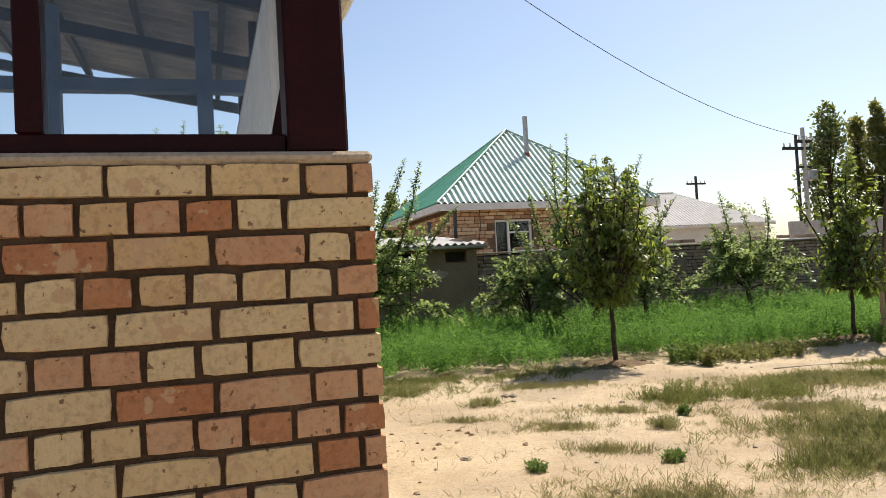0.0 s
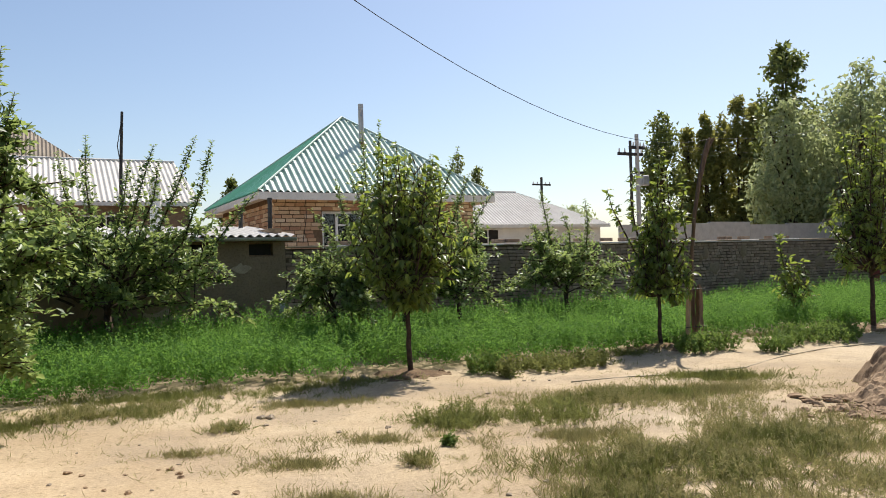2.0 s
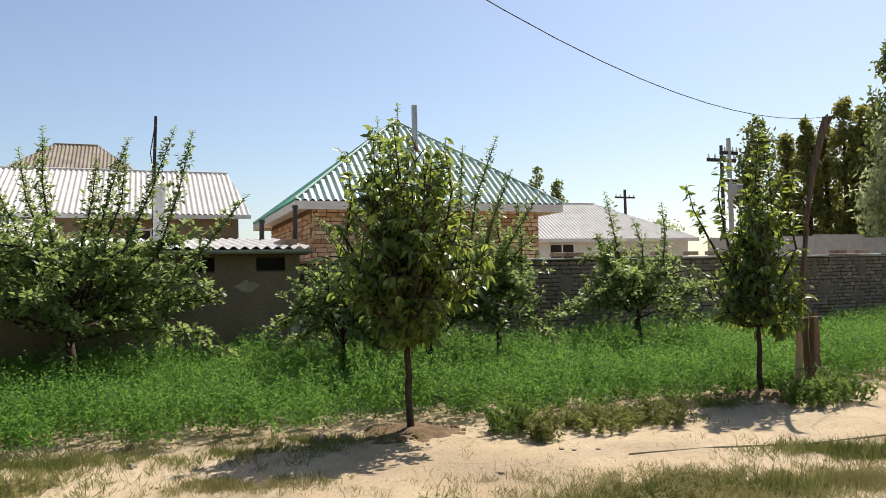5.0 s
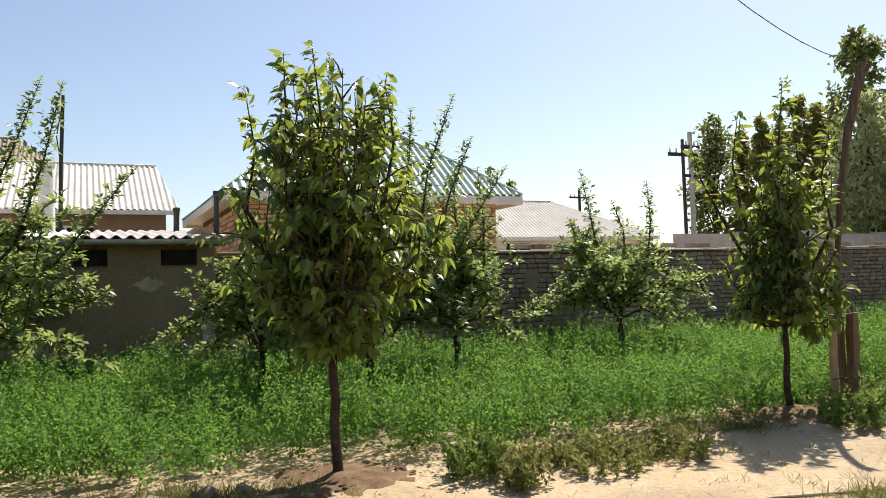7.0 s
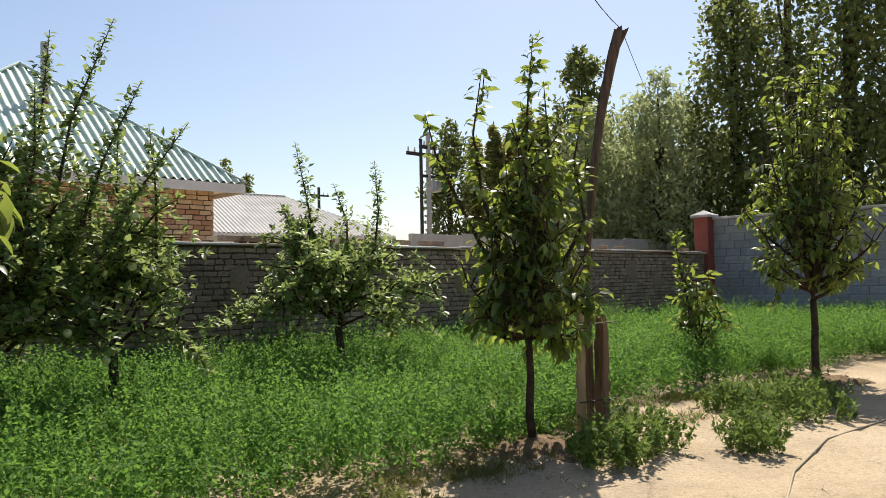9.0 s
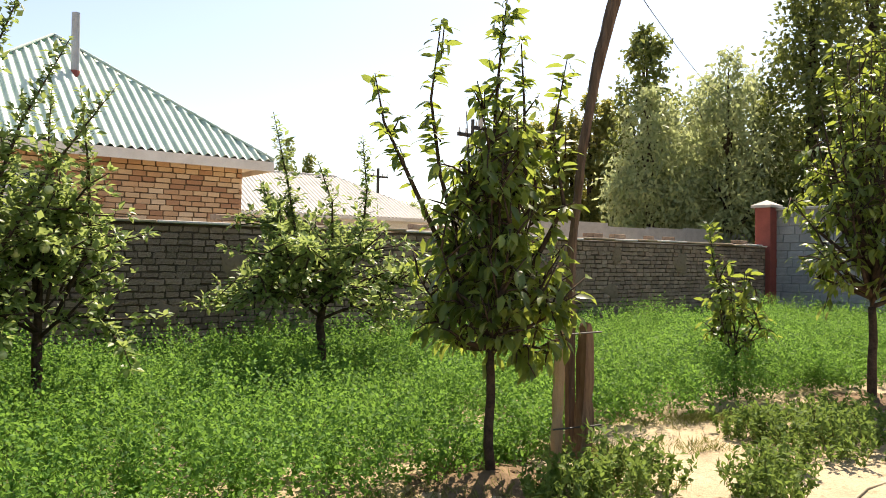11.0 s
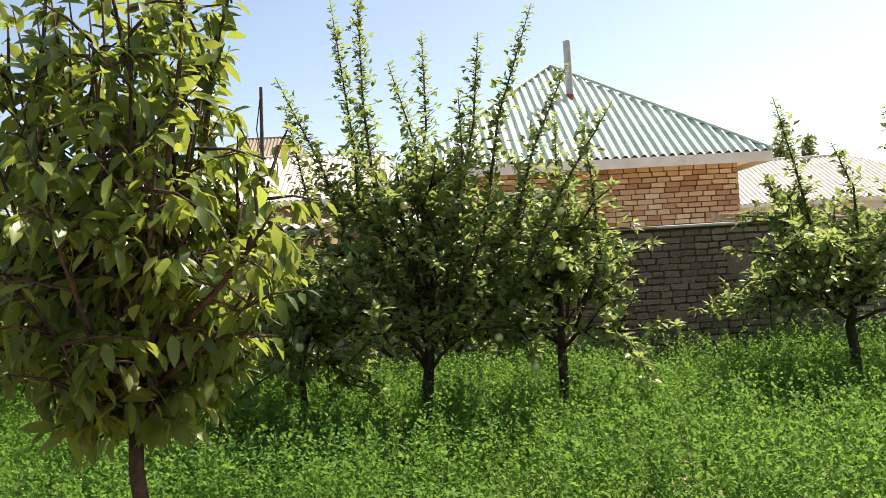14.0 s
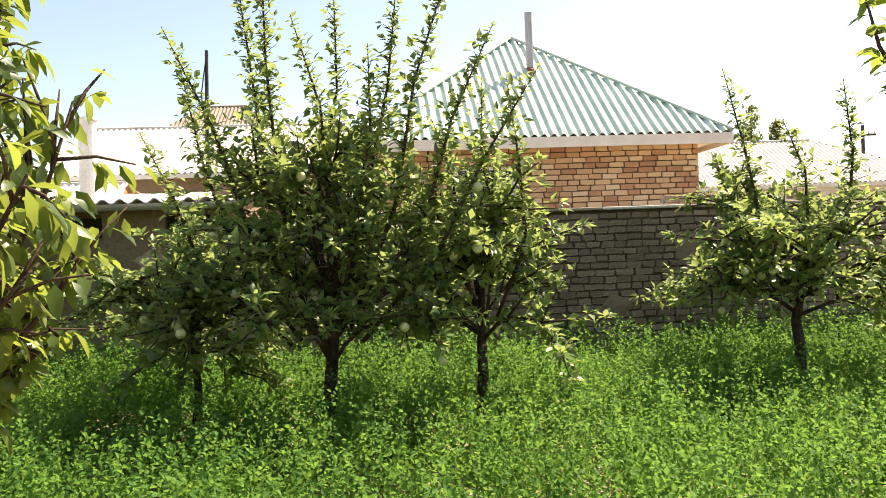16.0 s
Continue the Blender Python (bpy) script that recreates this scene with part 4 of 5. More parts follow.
CH = [(0.5, 0.1), (0.85, 0.26), (1.2, 0.6), (1.65, 0.9), (2.15, 0.7), (2.6, 0.46), (2.95, 0.2)]
cherry_tree(1.445, 12.29, 0.85, 0.04, CH, 0.12, 11, 54, 10, 9, [(-0.62, 0.1, 1.9, 2.75), (-0.3, -0.2, 2.1, 3.0), (0.0, 0.1, 2.1, 3.1), (0.25, 0.2, 2.0, 2.95), (0.4, -0.2, 1.9, 2.75), (-0.1, 0.3, 2.0, 2.9)], CHERRY_LEAF, "young cherry tree with large drooping glossy leaves", "cherry tree", 0.3, 1.3, loose=280, group="cherry trees")
CH2 = [(0.5, 0.22), (0.8, 0.42), (1.2, 0.55), (1.7, 0.5), (2.05, 0.32), (2.3, 0.2), (2.5, 0.1)]
cherry_tree(5.45, 14.1, 0.8, 0.035, CH2, 0.12, 12, 34, 9, 8, [(-0.5, 0.2, 1.9, 2.55), (-0.3, 0.15, 1.9, 2.85), (0.0, 0.0, 2.0, 3.15), (0.2, -0.05, 1.9, 2.8), (0.42, -0.15, 1.7, 2.6)], CHERRY_LEAF, "slim young cherry tree beside the old post", "cherry tree", 0.28, 1.3, loose=200, group="cherry trees")
CH3 = [(0.75, 0.3), (1.1, 0.75), (1.7, 0.95), (2.4, 0.85), (3.0, 0.6), (3.6, 0.3), (3.85, 0.1)]
cherry_tree(10.2, 16.1, 0.95, 0.05, CH3, 0.13, 13, 44, 10, 8, [(0.1, 0.0, 3.0, 4.0), (-0.3, 0.1, 2.8, 3.7)], CHERRY_LEAF, "tall young cherry tree at the field edge", "cherry tree", 0.32, 1.2, group="cherry trees")

cherry_tree(9.05, 16.75, 0.4, 0.02, [(0.45, 0.2), (0.8, 0.45), (1.2, 0.42), (1.6, 0.2)], 0.13, 14, 12, 6, 6, [(-0.15, 0.1, 1.2, 1.85)], CHERRY_LEAF, "low cherry sucker with yellowing leaves near the wall", "cherry tree", 0.25, 0.7, group="cherry trees")


def apple_tree(x, y, fork, radius, reach, low, high, seed, limbs, branches, shoots, label, category="apple tree", leaf=0.09, apples=0, droop=0.3, upright=0.0):
    """A forked trunk, arching limbs with side branches, leaf rosettes on spurs along them, and long upright leafy shoots."""
    rnd = random.Random(seed)
    tree = thing(category.replace(" ", "_"), pose(x, y, ground_z(x, y)), label, "tree", "apple trees")
    P, D, N, L = [], [], [], []
    top = Vector((rnd.uniform(-0.05, 0.05), rnd.uniform(-0.05, 0.05), fork))
    bm = bmesh.new()
    tube(bm, [(0, 0, -0.1), (0.01, -0.01, fork * 0.35), (top.x * 0.5 + 0.02, top.y * 0.5, fork * 0.7), top], [radius * 1.3, radius, radius * 0.92, radius * 0.85], 9)
    part("trunk", bm, BARK, tree, smooth=True)

    def rosette(p, axis, count, size=1.0):
        for _ in range(count):
            out = Vector((rnd.gauss(0, 1), rnd.gauss(0, 1), rnd.gauss(0.1, 0.7))).normalized() + axis * 0.45
            P.append(p + out * 0.012)
            D.append(out)
            N.append((rnd.gauss(0, 0.45), rnd.gauss(0, 0.45), 1))
            L.append(leaf * size * rnd.uniform(0.6, 1.2))

    def spurs(bm, pts, gap, count, start=0.0):
        for a, b in zip(pts, pts[1:]):
            d = b - a
            n = max(1, int(d.length / gap))
            axis = d.normalized()
            for q in range(n):
                t = (q + rnd.random()) / n
                if rnd.random() < start:
                    continue
                side = Vector((rnd.gauss(0, 1), rnd.gauss(0, 1), rnd.gauss(0.25, 0.8))).normalized() * rnd.uniform(0.015, 0.075)
                rosette(a + d * t + side, axis, count)

    lead = Vector((top.x + rnd.uniform(-0.12, 0.12), top.y + rnd.uniform(-0.12, 0.12), fork + (high - fork) * 0.7))
    part("leader", tube(bmesh.new(), [top - Vector((0, 0, 0.03)), top.lerp(lead, 0.5) + Vector((0.03, 0.02, 0)), lead], [radius * 0.82, radius * 0.6, radius * 0.3], 8), BARK, tree, smooth=True)
    for k in range(limbs):
        f = (k + 0.5) / limbs
        ang = k * 2.399 + rnd.uniform(-0.45, 0.45)
        r = reach * rnd.uniform(0.55, 1.05) * (1 - (0.3 + 0.4 * upright) * f)
        z = low + (high - low) * f ** 0.85 + rnd.uniform(-0.12, 0.12)
        tip = Vector((r * math.cos(ang), r * math.sin(ang), z))
        knee = Vector((tip.x * 0.5 + rnd.uniform(-0.1, 0.1), tip.y * 0.5 + rnd.uniform(-0.1, 0.1), max(z, fork + 0.1) + droop * rnd.uniform(0.2, 1.1) * (1 - f) + 0.05))
        root = top.lerp(lead, f * rnd.uniform(0.6, 0.95))
        pts = [root * (1 - t) ** 2 + knee * 2 * t * (1 - t) + tip * t * t for t in (0, 0.2, 0.4, 0.6, 0.8, 1)]
        rr = radius * rnd.uniform(0.24, 0.42)
        bm = bmesh.new()
        tube(bm, pts, [rr, rr * 0.85, rr * 0.65, rr * 0.45, rr * 0.3, rr * 0.12], 6)
        spurs(bm, pts[2:], 0.055, 5)
        for j in range(branches):
            t = rnd.uniform(0.25, 0.98) * 5
            i = min(4, int(t))
            a = pts[i].lerp(pts[i + 1], t - i)
            along = (pts[i + 1] - pts[i]).normalized()
            d = (along * rnd.uniform(0.2, 1.0) + Vector((rnd.gauss(0, 0.7), rnd.gauss(0, 0.7), rnd.gauss(0.15 + 0.5 * upright, 0.55)))).normalized() * rnd.uniform(0.2, 0.62) * (0.75 + 0.12 * reach)
            b = a + d
            b.z = max(b.z, low * 0.75)
            m = a.lerp(b, 0.5) + Vector((0, 0, rnd.uniform(-0.02, 0.06)))
            tube(bm, [a, m, b], [0.011, 0.008, 0.003], 4)
            spurs(bm, [a, m, b], 0.058, 5, 0.1)
            rosette(b, d.normalized(), 4, 0.85)
        part("limb", bm, BARK, tree, smooth=True)
    for dx, dy, za, zb in shoots:
        a = Vector((dx, dy, za))
        b = Vector((dx * 1.5 + rnd.uniform(-0.26, 0.26), dy * 1.3 + rnd.uniform(-0.25, 0.25), zb))
        mid = a.lerp(b, 0.5) + Vector((rnd.uniform(-0.1, 0.1), rnd.uniform(-0.1, 0.1), 0))
        base = top.lerp(a, 0.3) + Vector((0, 0, -0.05))
        bm = bmesh.new()
        tube(bm, [base, a, mid, b], [radius * 0.32, 0.016, 0.01, 0.003], 5)
        spurs(bm, [base.lerp(a, 0.5), a], 0.05, 5)
        n = int((b - a).length / 0.026)
        for q in range(n):
            t = q / n
            p = a.lerp(mid, t * 2) if t < 0.5 else mid.lerp(b, t * 2 - 1)
            turn = q * 2.4 + rnd.uniform(-0.4, 0.4)
            wide = 0.03 + 0.17 * (1 - t) * rnd.random()
            if t < 0.85:
                e = p + Vector((math.cos(turn) * wide, math.sin(turn) * wide, rnd.uniform(0.0, 0.08)))
                tube(bm, [p, e], [0.004, 0.002], 3)
                rosette(e, Vector((0, 0, 0.6)), 5 if t < 0.5 else 3, 1.0 - 0.2 * t)
            for _ in range(2):
                turn += 3.0
                P.append(p)
                D.append(Vector((math.cos(turn), math.sin(turn), rnd.uniform(-0.1, 0.7))))
                N.append((-0.4 * math.cos(turn), -0.4 * math.sin(turn), 1))
                L.append(leaf * rnd.uniform(0.7, 1.15) * (1.0 - 0.25 * t))
        part("shoot", bm, BARK, tree, smooth=True)
    leaf_mesh("crown", P, D, N, L, [l * 0.56 for l in L], APPLE_LEAF, tree, kind="stuff")
    fruit = [p for p in P if p.z < high and math.hypot(p.x, p.y) > reach * 0.35]
    for p in rnd.sample(fruit, min(apples, len(fruit))):
        b = bmesh.new()
        bmesh.ops.create_uvsphere(b, u_segments=12, v_segments=8, radius=rnd.uniform(0.028, 0.037), matrix=Matrix.Translation(p - Vector((0, 0, 0.05))))
        for v in b.verts:
            if v.co.z > p.z - 0.03 and math.hypot(v.co.x - p.x, v.co.y - p.y) < 0.008:
                v.co.z -= 0.008
        part("apple", b, APPLE_SKIN, tree, smooth=True)
    return tree


apple_tree(-3.43, 14.92, 0.75, 0.07, 2.35, 0.75, 2.15, 21, 24, 15, [(-1.0, 0, 1.9, 3.35), (-0.75, 0.2, 1.9, 3.0), (-0.45, 0.1, 2.1, 3.5), (-0.15, -0.2, 2.1, 3.65), (0.1, 0.1, 2.1, 3.3), (0.3, 0.1, 2.1, 3.6), (0.55, -0.2, 2.0, 3.25), (0.8, -0.1, 2.0, 3.7), (1.2, 0.0, 1.9, 3.6), (1.5, 0.1, 1.6, 2.75), (-1.4, -0.2, 1.7, 3.1), (-1.8, 0.1, 1.5, 2.8)], "broad old apple tree with long upright shoots", leaf=0.1)
apple_tree(0.13, 15.64, 0.6, 0.035, 0.95, 0.5, 1.5, 22, 15, 11, [(0.0, 0, 1.3, 2.0), (-0.2, 0.1, 1.2, 1.8)], "low dark apple tree hung with green apples", apples=30, droop=0.55)
apple_tree(1.36, 15.5, 0.62, 0.055, 1.12, 0.85, 2.15, 23, 20, 12, [(-0.72, 0, 1.5, 3.0), (-0.45, 0.1, 1.8, 3.85), (-0.26, -0.05, 1.8, 4.0), (-0.08, 0.15, 1.9, 3.5), (0.15, -0.1, 1.9, 3.15), (0.35, 0.1, 1.9, 3.45), (0.62, 0, 1.8, 3.55), (0.8, 0.1, 1.7, 3.1), (-0.95, -0.1, 1.4, 2.5), (0.95, 0, 1.5, 2.7), (0.45, -0.3, 1.7, 2.9), (-0.4, -0.3, 1.7, 3.1)], "bushy apple tree with tall upright shoots", apples=22, upright=0.5)
apple_tree(2.37, 16.07, 0.75, 0.045, 0.85, 0.7, 1.9, 24, 14, 10, [(0.18, 0.0, 1.6, 2.8), (0.38, 0.1, 1.5, 2.75), (-0.15, 0.1, 1.6, 2.5), (-0.35, 0, 1.5, 2.2)], "small apple tree with ripening fruit by the wall", apples=22, droop=0.4, upright=0.2)
apple_tree(4.73, 17.68, 0.8, 0.05, 1.35, 0.85, 1.75, 25, 18, 12, [(-0.25, 0.0, 1.6, 2.95), (0.12, 0.1, 1.6, 2.5), (0.42, 0.0, 1.6, 2.75), (-0.5, 0.1, 1.5, 2.3), (-0.4, -0.1, 1.5, 2.15)], "spreading apple tree with a few bare upright shoots", apples=20, droop=0.4)
apple_tree(-2.95, 9.7, 0.45, 0.06, 1.1, 0.35, 2.9, 26, 30, 16, [(0.2, 0, 2.4, 3.75), (-0.3, 0.1, 2.3, 3.5), (0.4, 0.2, 2.2, 3.3), (0.0, -0.2, 2.3, 3.6)], "tall dense fruit tree behind the porch", "fruit tree", leaf=0.105, upright=0.3)
apple_tree(-6.6, 13.2, 0.7, 0.06, 2.1, 0.7, 2.3, 27, 20, 12, [(0.2, 0, 2.1, 4.3), (-0.5, 0, 2.1, 3.9), (0.9, 0, 1.9, 4.0), (0.5, 0.3, 2.0, 4.5), (-0.1, 0.3, 2.0, 4.2)], "broad fruit tree by the shed", leaf=0.1)


def big_tree(name, x, y, profile, leaf, count, seed, material, label, radius=0.25, category="tree", group="", hang=0.0, clumps=110):
    """A tall far tree: tapered trunk, limbs and a crown of many leaf clumps inside an uneven outline."""
    rs = np.random.RandomState(seed)
    tree = thing(name, pose(x, y, 0), label, category, group)
    z0, z1 = profile[0][0], profile[-1][0]
    zc = rs.uniform(z0, z1, clumps)
    rc_ = np.interp(zc, [p[0] for p in profile], [p[1] for p in profile])
    ang, rad = rs.uniform(0, 6.283, clumps), rc_ * np.sqrt(rs.uniform(0.05, 1, clumps))
    C = np.stack([rad * np.cos(ang), rad * np.sin(ang), zc], 1)
    size = 0.22 + 0.24 * rc_ * rs.uniform(0.4, 1.2, clumps)
    w = size ** 2 / (size ** 2).sum()
    k = rs.choice(clumps, count, p=w)
    off = rs.normal(0, 0.5, (count, 3)) * size[k][:, None] * (1, 1, 1.35)
    P = C[k] + off
    D = rs.normal(0, 1, (count, 3)) + (0, 0, 0.3 - 2.5 * hang)
    N = rs.normal(0, 1, (count, 3)) + (0, 0, 0.6)
    L = leaf * rs.uniform(0.6, 1.3, count)
    bm = bmesh.new()
    tube(bm, [(0, 0, -0.2), (0.05, 0, z1 * 0.3), (0.0, 0.08, z1 * 0.6), (0, 0, z1 * 0.93)], [radius * 1.2, radius, radius * 0.6, radius * 0.1], 8)
    part("trunk", bm, BARK, tree, smooth=True)
    for c in C[: min(clumps, 14)]:
        bm = bmesh.new()
        tube(bm, [(0, 0, max(0.4, c[2] * 0.62)), (c[0] * 0.6, c[1] * 0.6, c[2] * 0.85), tuple(c)], [radius * 0.3, radius * 0.18, radius * 0.06], 5)
        part("limb", bm, BARK, tree, smooth=True)
    leaf_mesh("crown", P, D, N, L, L * (0.62 - 0.35 * hang), material, tree, kind="stuff")
    return tree


def toward(t_yaw, d, x0=2.05, y0=3.2):
    a = radians(t_yaw)
    return x0 + d * math.sin(a), y0 + d * math.cos(a)


for yaw, d, h, r in ((18.8, 58, 12.0, 1.7), (20.7, 61, 11.2, 0.9), (21.9, 60, 12.0, 0.85), (23.0, 62, 12.2, 0.9), (24.1, 60, 13.2, 0.85), (25.2, 61, 12.8, 0.9), (27.3, 46, 13.2, 1.6), (26.2, 58, 11.5, 1.3), (28.8, 58, 11.2, 1.4), (30.5, 58, 11.0, 1.3)):
    px_, py_ = toward(yaw, d)
    # the middle and rightmost poplars wear the leaf with painted sunlight
    big_tree("poplar", px_, py_, [(1.0, r * 0.6), (h * 0.3, r), (h * 0.65, r * 0.95), (h * 0.9, r * 0.6), (h, 0.15)], 0.3, 6000, int(yaw * 10), POPLAR_SUNLIT if 20.5 < yaw < 25.5 or yaw > 28 else POPLAR_LEAF, "tall slender poplar with sunlight painted into its leaves" if 20.5 < yaw < 25.5 or yaw > 28 else "tall slender dark green poplar", 0.22, group="poplars")
for yaw, d, h, r in ((3.9, 82, 13.0, 1.4), (5.4, 82, 11.6, 1.3), (2.4, 84, 11.6, 1.0), (-13.0, 60, 8.2, 1.0), (-11.8, 62, 7.4, 1.1)):
    px_, py_ = toward(yaw, d)
    big_tree("poplar", px_, py_, [(1.0, r * 0.6), (h * 0.3, r), (h * 0.65, r * 0.9), (h * 0.9, r * 0.5), (h, 0.1)], 0.35, 3500, int(yaw * 10) + 300, POPLAR_LEAF, "far slender poplar behind the roofs", 0.2, group="poplars")
for yaw, d, h, r in ((12.5, 80, 7.0, 2.6), (-10.0, 60, 7.0, 1.4)):
    px_, py_ = toward(yaw, d)
    big_tree("willow", px_, py_, [(1.5, r * 0.6), (h * 0.5, r), (h * 0.8, r * 0.7), (h, 0.2)], 0.35, 3500, int(yaw * 10) + 500, WILLOW_LEAF, "pale feathery tree far behind the roofs", 0.2)
for yaw, d, h, r in ((31.0, 48, 11.0, 2.6), (33.5, 46, 10.5, 2.6), (28.6, 50, 9.5, 1.6), (27.4, 43, 9.6, 2.3), (31.9, 43.6, 11.2, 2.7)):
    px_, py_ = toward(yaw, d)
    big_tree("willow", px_, py_, [(1.2, r * 0.8), (h * 0.35, r), (h * 0.7, r * 0.8), (h * 0.92, r * 0.4), (h, 0.15)], 0.3, 9000, int(yaw * 10) + 700, WILLOW_LEAF, "grey-green willow with hanging branches", 0.25, hang=0.5, group="willows")
for yaw, d, h, r in ((36.5, 44, 15.5, 2.6), (39.5, 42, 18.0, 3.0), (42.5, 40, 17.0, 3.0), (46.0, 38, 16.0, 3.2)):
    px_, py_ = toward(yaw, d)
    big_tree("elm", px_, py_, [(1.5, r * 0.7), (h * 0.3, r), (h * 0.6, r * 0.9), (h * 0.88, r * 0.5), (h, 0.2)], 0.28, 10000, int(yaw * 10) + 900, POPLAR_LEAF, "large dark tree beyond the block wall", 0.35, clumps=190)

# ---- alfalfa and grass ----


def plants(name, U0, U1, V0, V1, tufts, stems, height, leaves, size, material, label, seed):
    """A crop in tufts of leaning stems, leafiest towards their tips."""
    rs = np.random.RandomState(seed)
    u, v = rs.uniform(U0, U1, tufts), rs.uniform(V0 - 0.5, V1, tufts)
    x = ORIGIN.x + u * U.x + v * V.x
    y = ORIGIN.y + u * U.y + v * V.y
    edge = np.array([noise2(a, b, 0.9, 4.0) for a, b in zip(x, y)])
    ok = v > V0 + 0.35 + 0.25 * edge - 0.06 * np.maximum(0, u - 8) - 0.5 * np.exp(-((u - 2.6) / 1.7) ** 2)
    x, y, edge = x[ok], y[ok], edge[ok]
    n = len(x)
    lump = np.array([noise2(a, b, 1.5, 8.0) for a, b in zip(x, y)])
    tuft_h = height * np.maximum(0.45, 0.92 + 0.2 * edge + 0.55 * lump) * rs.uniform(0.62, 1.28, n)
    x, y, h = np.repeat(x, stems), np.repeat(y, stems), np.repeat(tuft_h, stems)
    m = len(x)
    lean = rs.normal(0, 0.2, (m, 2))
    x, y, h = x + lean[:, 0] * 0.2, y + lean[:, 1] * 0.2, h * rs.uniform(0.62, 1.08, m)
    t = rs.uniform(0.03, 1.0, (m, leaves)) ** 0.6
    spread = 0.012 + 0.022 * (1 - t)
    X = x[:, None] + lean[:, :1] * h[:, None] * t + rs.normal(0, 1, t.shape) * spread
    Y = y[:, None] + lean[:, 1:] * h[:, None] * t + rs.normal(0, 1, t.shape) * spread
    Z = h[:, None] * t + 0.02
    P = np.stack([X, Y, Z], -1).reshape(-1, 3)
    D = rs.normal(0, 1, P.shape) + (0, 0, 0.5)
    N = rs.normal(0, 0.6, P.shape) + (0, 0, 1)
    L = size * rs.uniform(0.65, 1.35, len(P)) * (1.15 - 0.35 * t.reshape(-1))
    ob = leaf_mesh(name, P, D, N, L, L * 0.68, material, None)
    return tagged(ob, label, "plants", kind="stuff")


plants("alfalfa", -8, 19, -6.1, -0.05, 8800, 5, 0.57, 25, 0.034, ALFALFA, "thick green alfalfa growing up to the wall", 31)


def blades(name, spots, count, length, material, label, seed, m=7):
    """Tufts of thin blades round the spots (x, y, radius x, radius y)."""
    rs = np.random.RandomState(seed)
    area = np.array([s[2] * s[3] for s in spots])
    k = rs.choice(len(spots), count, p=area / area.sum())
    S = np.array(spots)[k]
    r, a = np.abs(rs.normal(0, 0.75, count)), rs.uniform(0, 6.283, count)
    x, y = S[:, 0] + S[:, 2] * r * np.cos(a), S[:, 1] + S[:, 3] * r * np.sin(a)
    thin = np.array([noise2(p, q, 2.6, 9.0) + 0.5 * noise2(p, q, 7.0, 3.0) for p, q in zip(x, y)]) > rs.uniform(-0.45, 0.2, count)
    x, y = x[thin], y[thin]
    z = np.array([ground_z(p, q) for p, q in zip(x, y)])
    n = len(x)
    P = np.repeat(np.stack([x, y, z - 0.005], 1), m, 0) + rs.normal(0, 0.025, (n * m, 3)) * (1, 1, 0)
    D = rs.normal(0, 0.75, (n * m, 3)) * (1, 1, 0) + (0, 0, 1)
    N = rs.normal(0, 1, (n * m, 3))
    L = length * np.repeat(rs.uniform(0.45, 1.1, n), m) * rs.uniform(0.35, 1.2, n * m)
    ob = leaf_mesh(name, P, D, N, L, np.full(n * m, 0.0035), material, None)
    return tagged(ob, label, "grass", kind="stuff")


DRY = [(3.4, 7.5, 1.3, 0.9), (4.7, 8.1, 1.0, 1.1), (2.75, 6.6, 0.8, 0.6), (2.7, 8.4, 0.9, 0.35), (3.6, 9.9, 1.3, 0.4), (4.9, 6.2, 1.6, 1.3), (3.7, 10.4, 0.9, 0.4), (0.6, 7.8, 0.45, 0.22), (1.2, 5.6, 0.8, 0.5), (4.9, 10.4, 0.9, 0.5), (1.2, 8.5, 0.6, 0.15), (-0.4, 8.3, 0.4, 0.12), (0.9, 6.9, 0.5, 0.2), (0.3, 10.3, 0.8, 0.25)]
blades("dry_grass", DRY, 26000, 0.085, DRY_GRASS, "dry olive grass gone to seed in patches", 41)
TUSSOCK = [(1.85, 9.15, 0.36, 0.25), (2.72, 9.12, 0.36, 0.24), (3.3, 7.3, 0.8, 0.5), (4.3, 8.0, 0.6, 0.5), (3.3, 9.95, 0.5, 0.2), (1.46, 7.73, 0.1, 0.08), (4.1, 10.2, 0.5, 0.2), (-0.25, 9.18, 0.2, 0.07), (2.6, 6.4, 0.5, 0.3), (5.2, 11.3, 0.6, 0.3)]
blades("tussock_grass", TUSSOCK, 10000, 0.12, GREEN_GRASS, "taller dull green grass in rounded tussocks", 43)
SPARSE = [(0.6, 8.2, 2.0, 2.0), (2.2, 10.5, 2.0, 0.9), (4.5, 11.9, 1.8, 0.6), (-1.2, 9.3, 1.0, 0.8)]
blades("sparse_grass", SPARSE, 1500, 0.08, DRY_GRASS, "single dry grass stalks scattered on bare soil", 44, 3)
GRN = [(-1.6, 10.2, 1.0, 0.35), (-1.4, 11.0, 1.3, 0.35), (-0.2, 11.6, 1.0, 0.3), (0.6, 11.95, 0.6, 0.22), (3.3, 12.9, 0.8, 0.3), (4.6, 13.6, 0.6, 0.35), (6.6, 14.75, 0.9, 0.22), (8.6, 15.7, 1.3, 0.3), (-2.6, 9.7, 0.6, 0.5), (5.9, 14.0, 0.5, 0.25)]
blades("green_grass", GRN, 9000, 0.11, GREEN_GRASS, "fresh green grass along the field edge", 42)
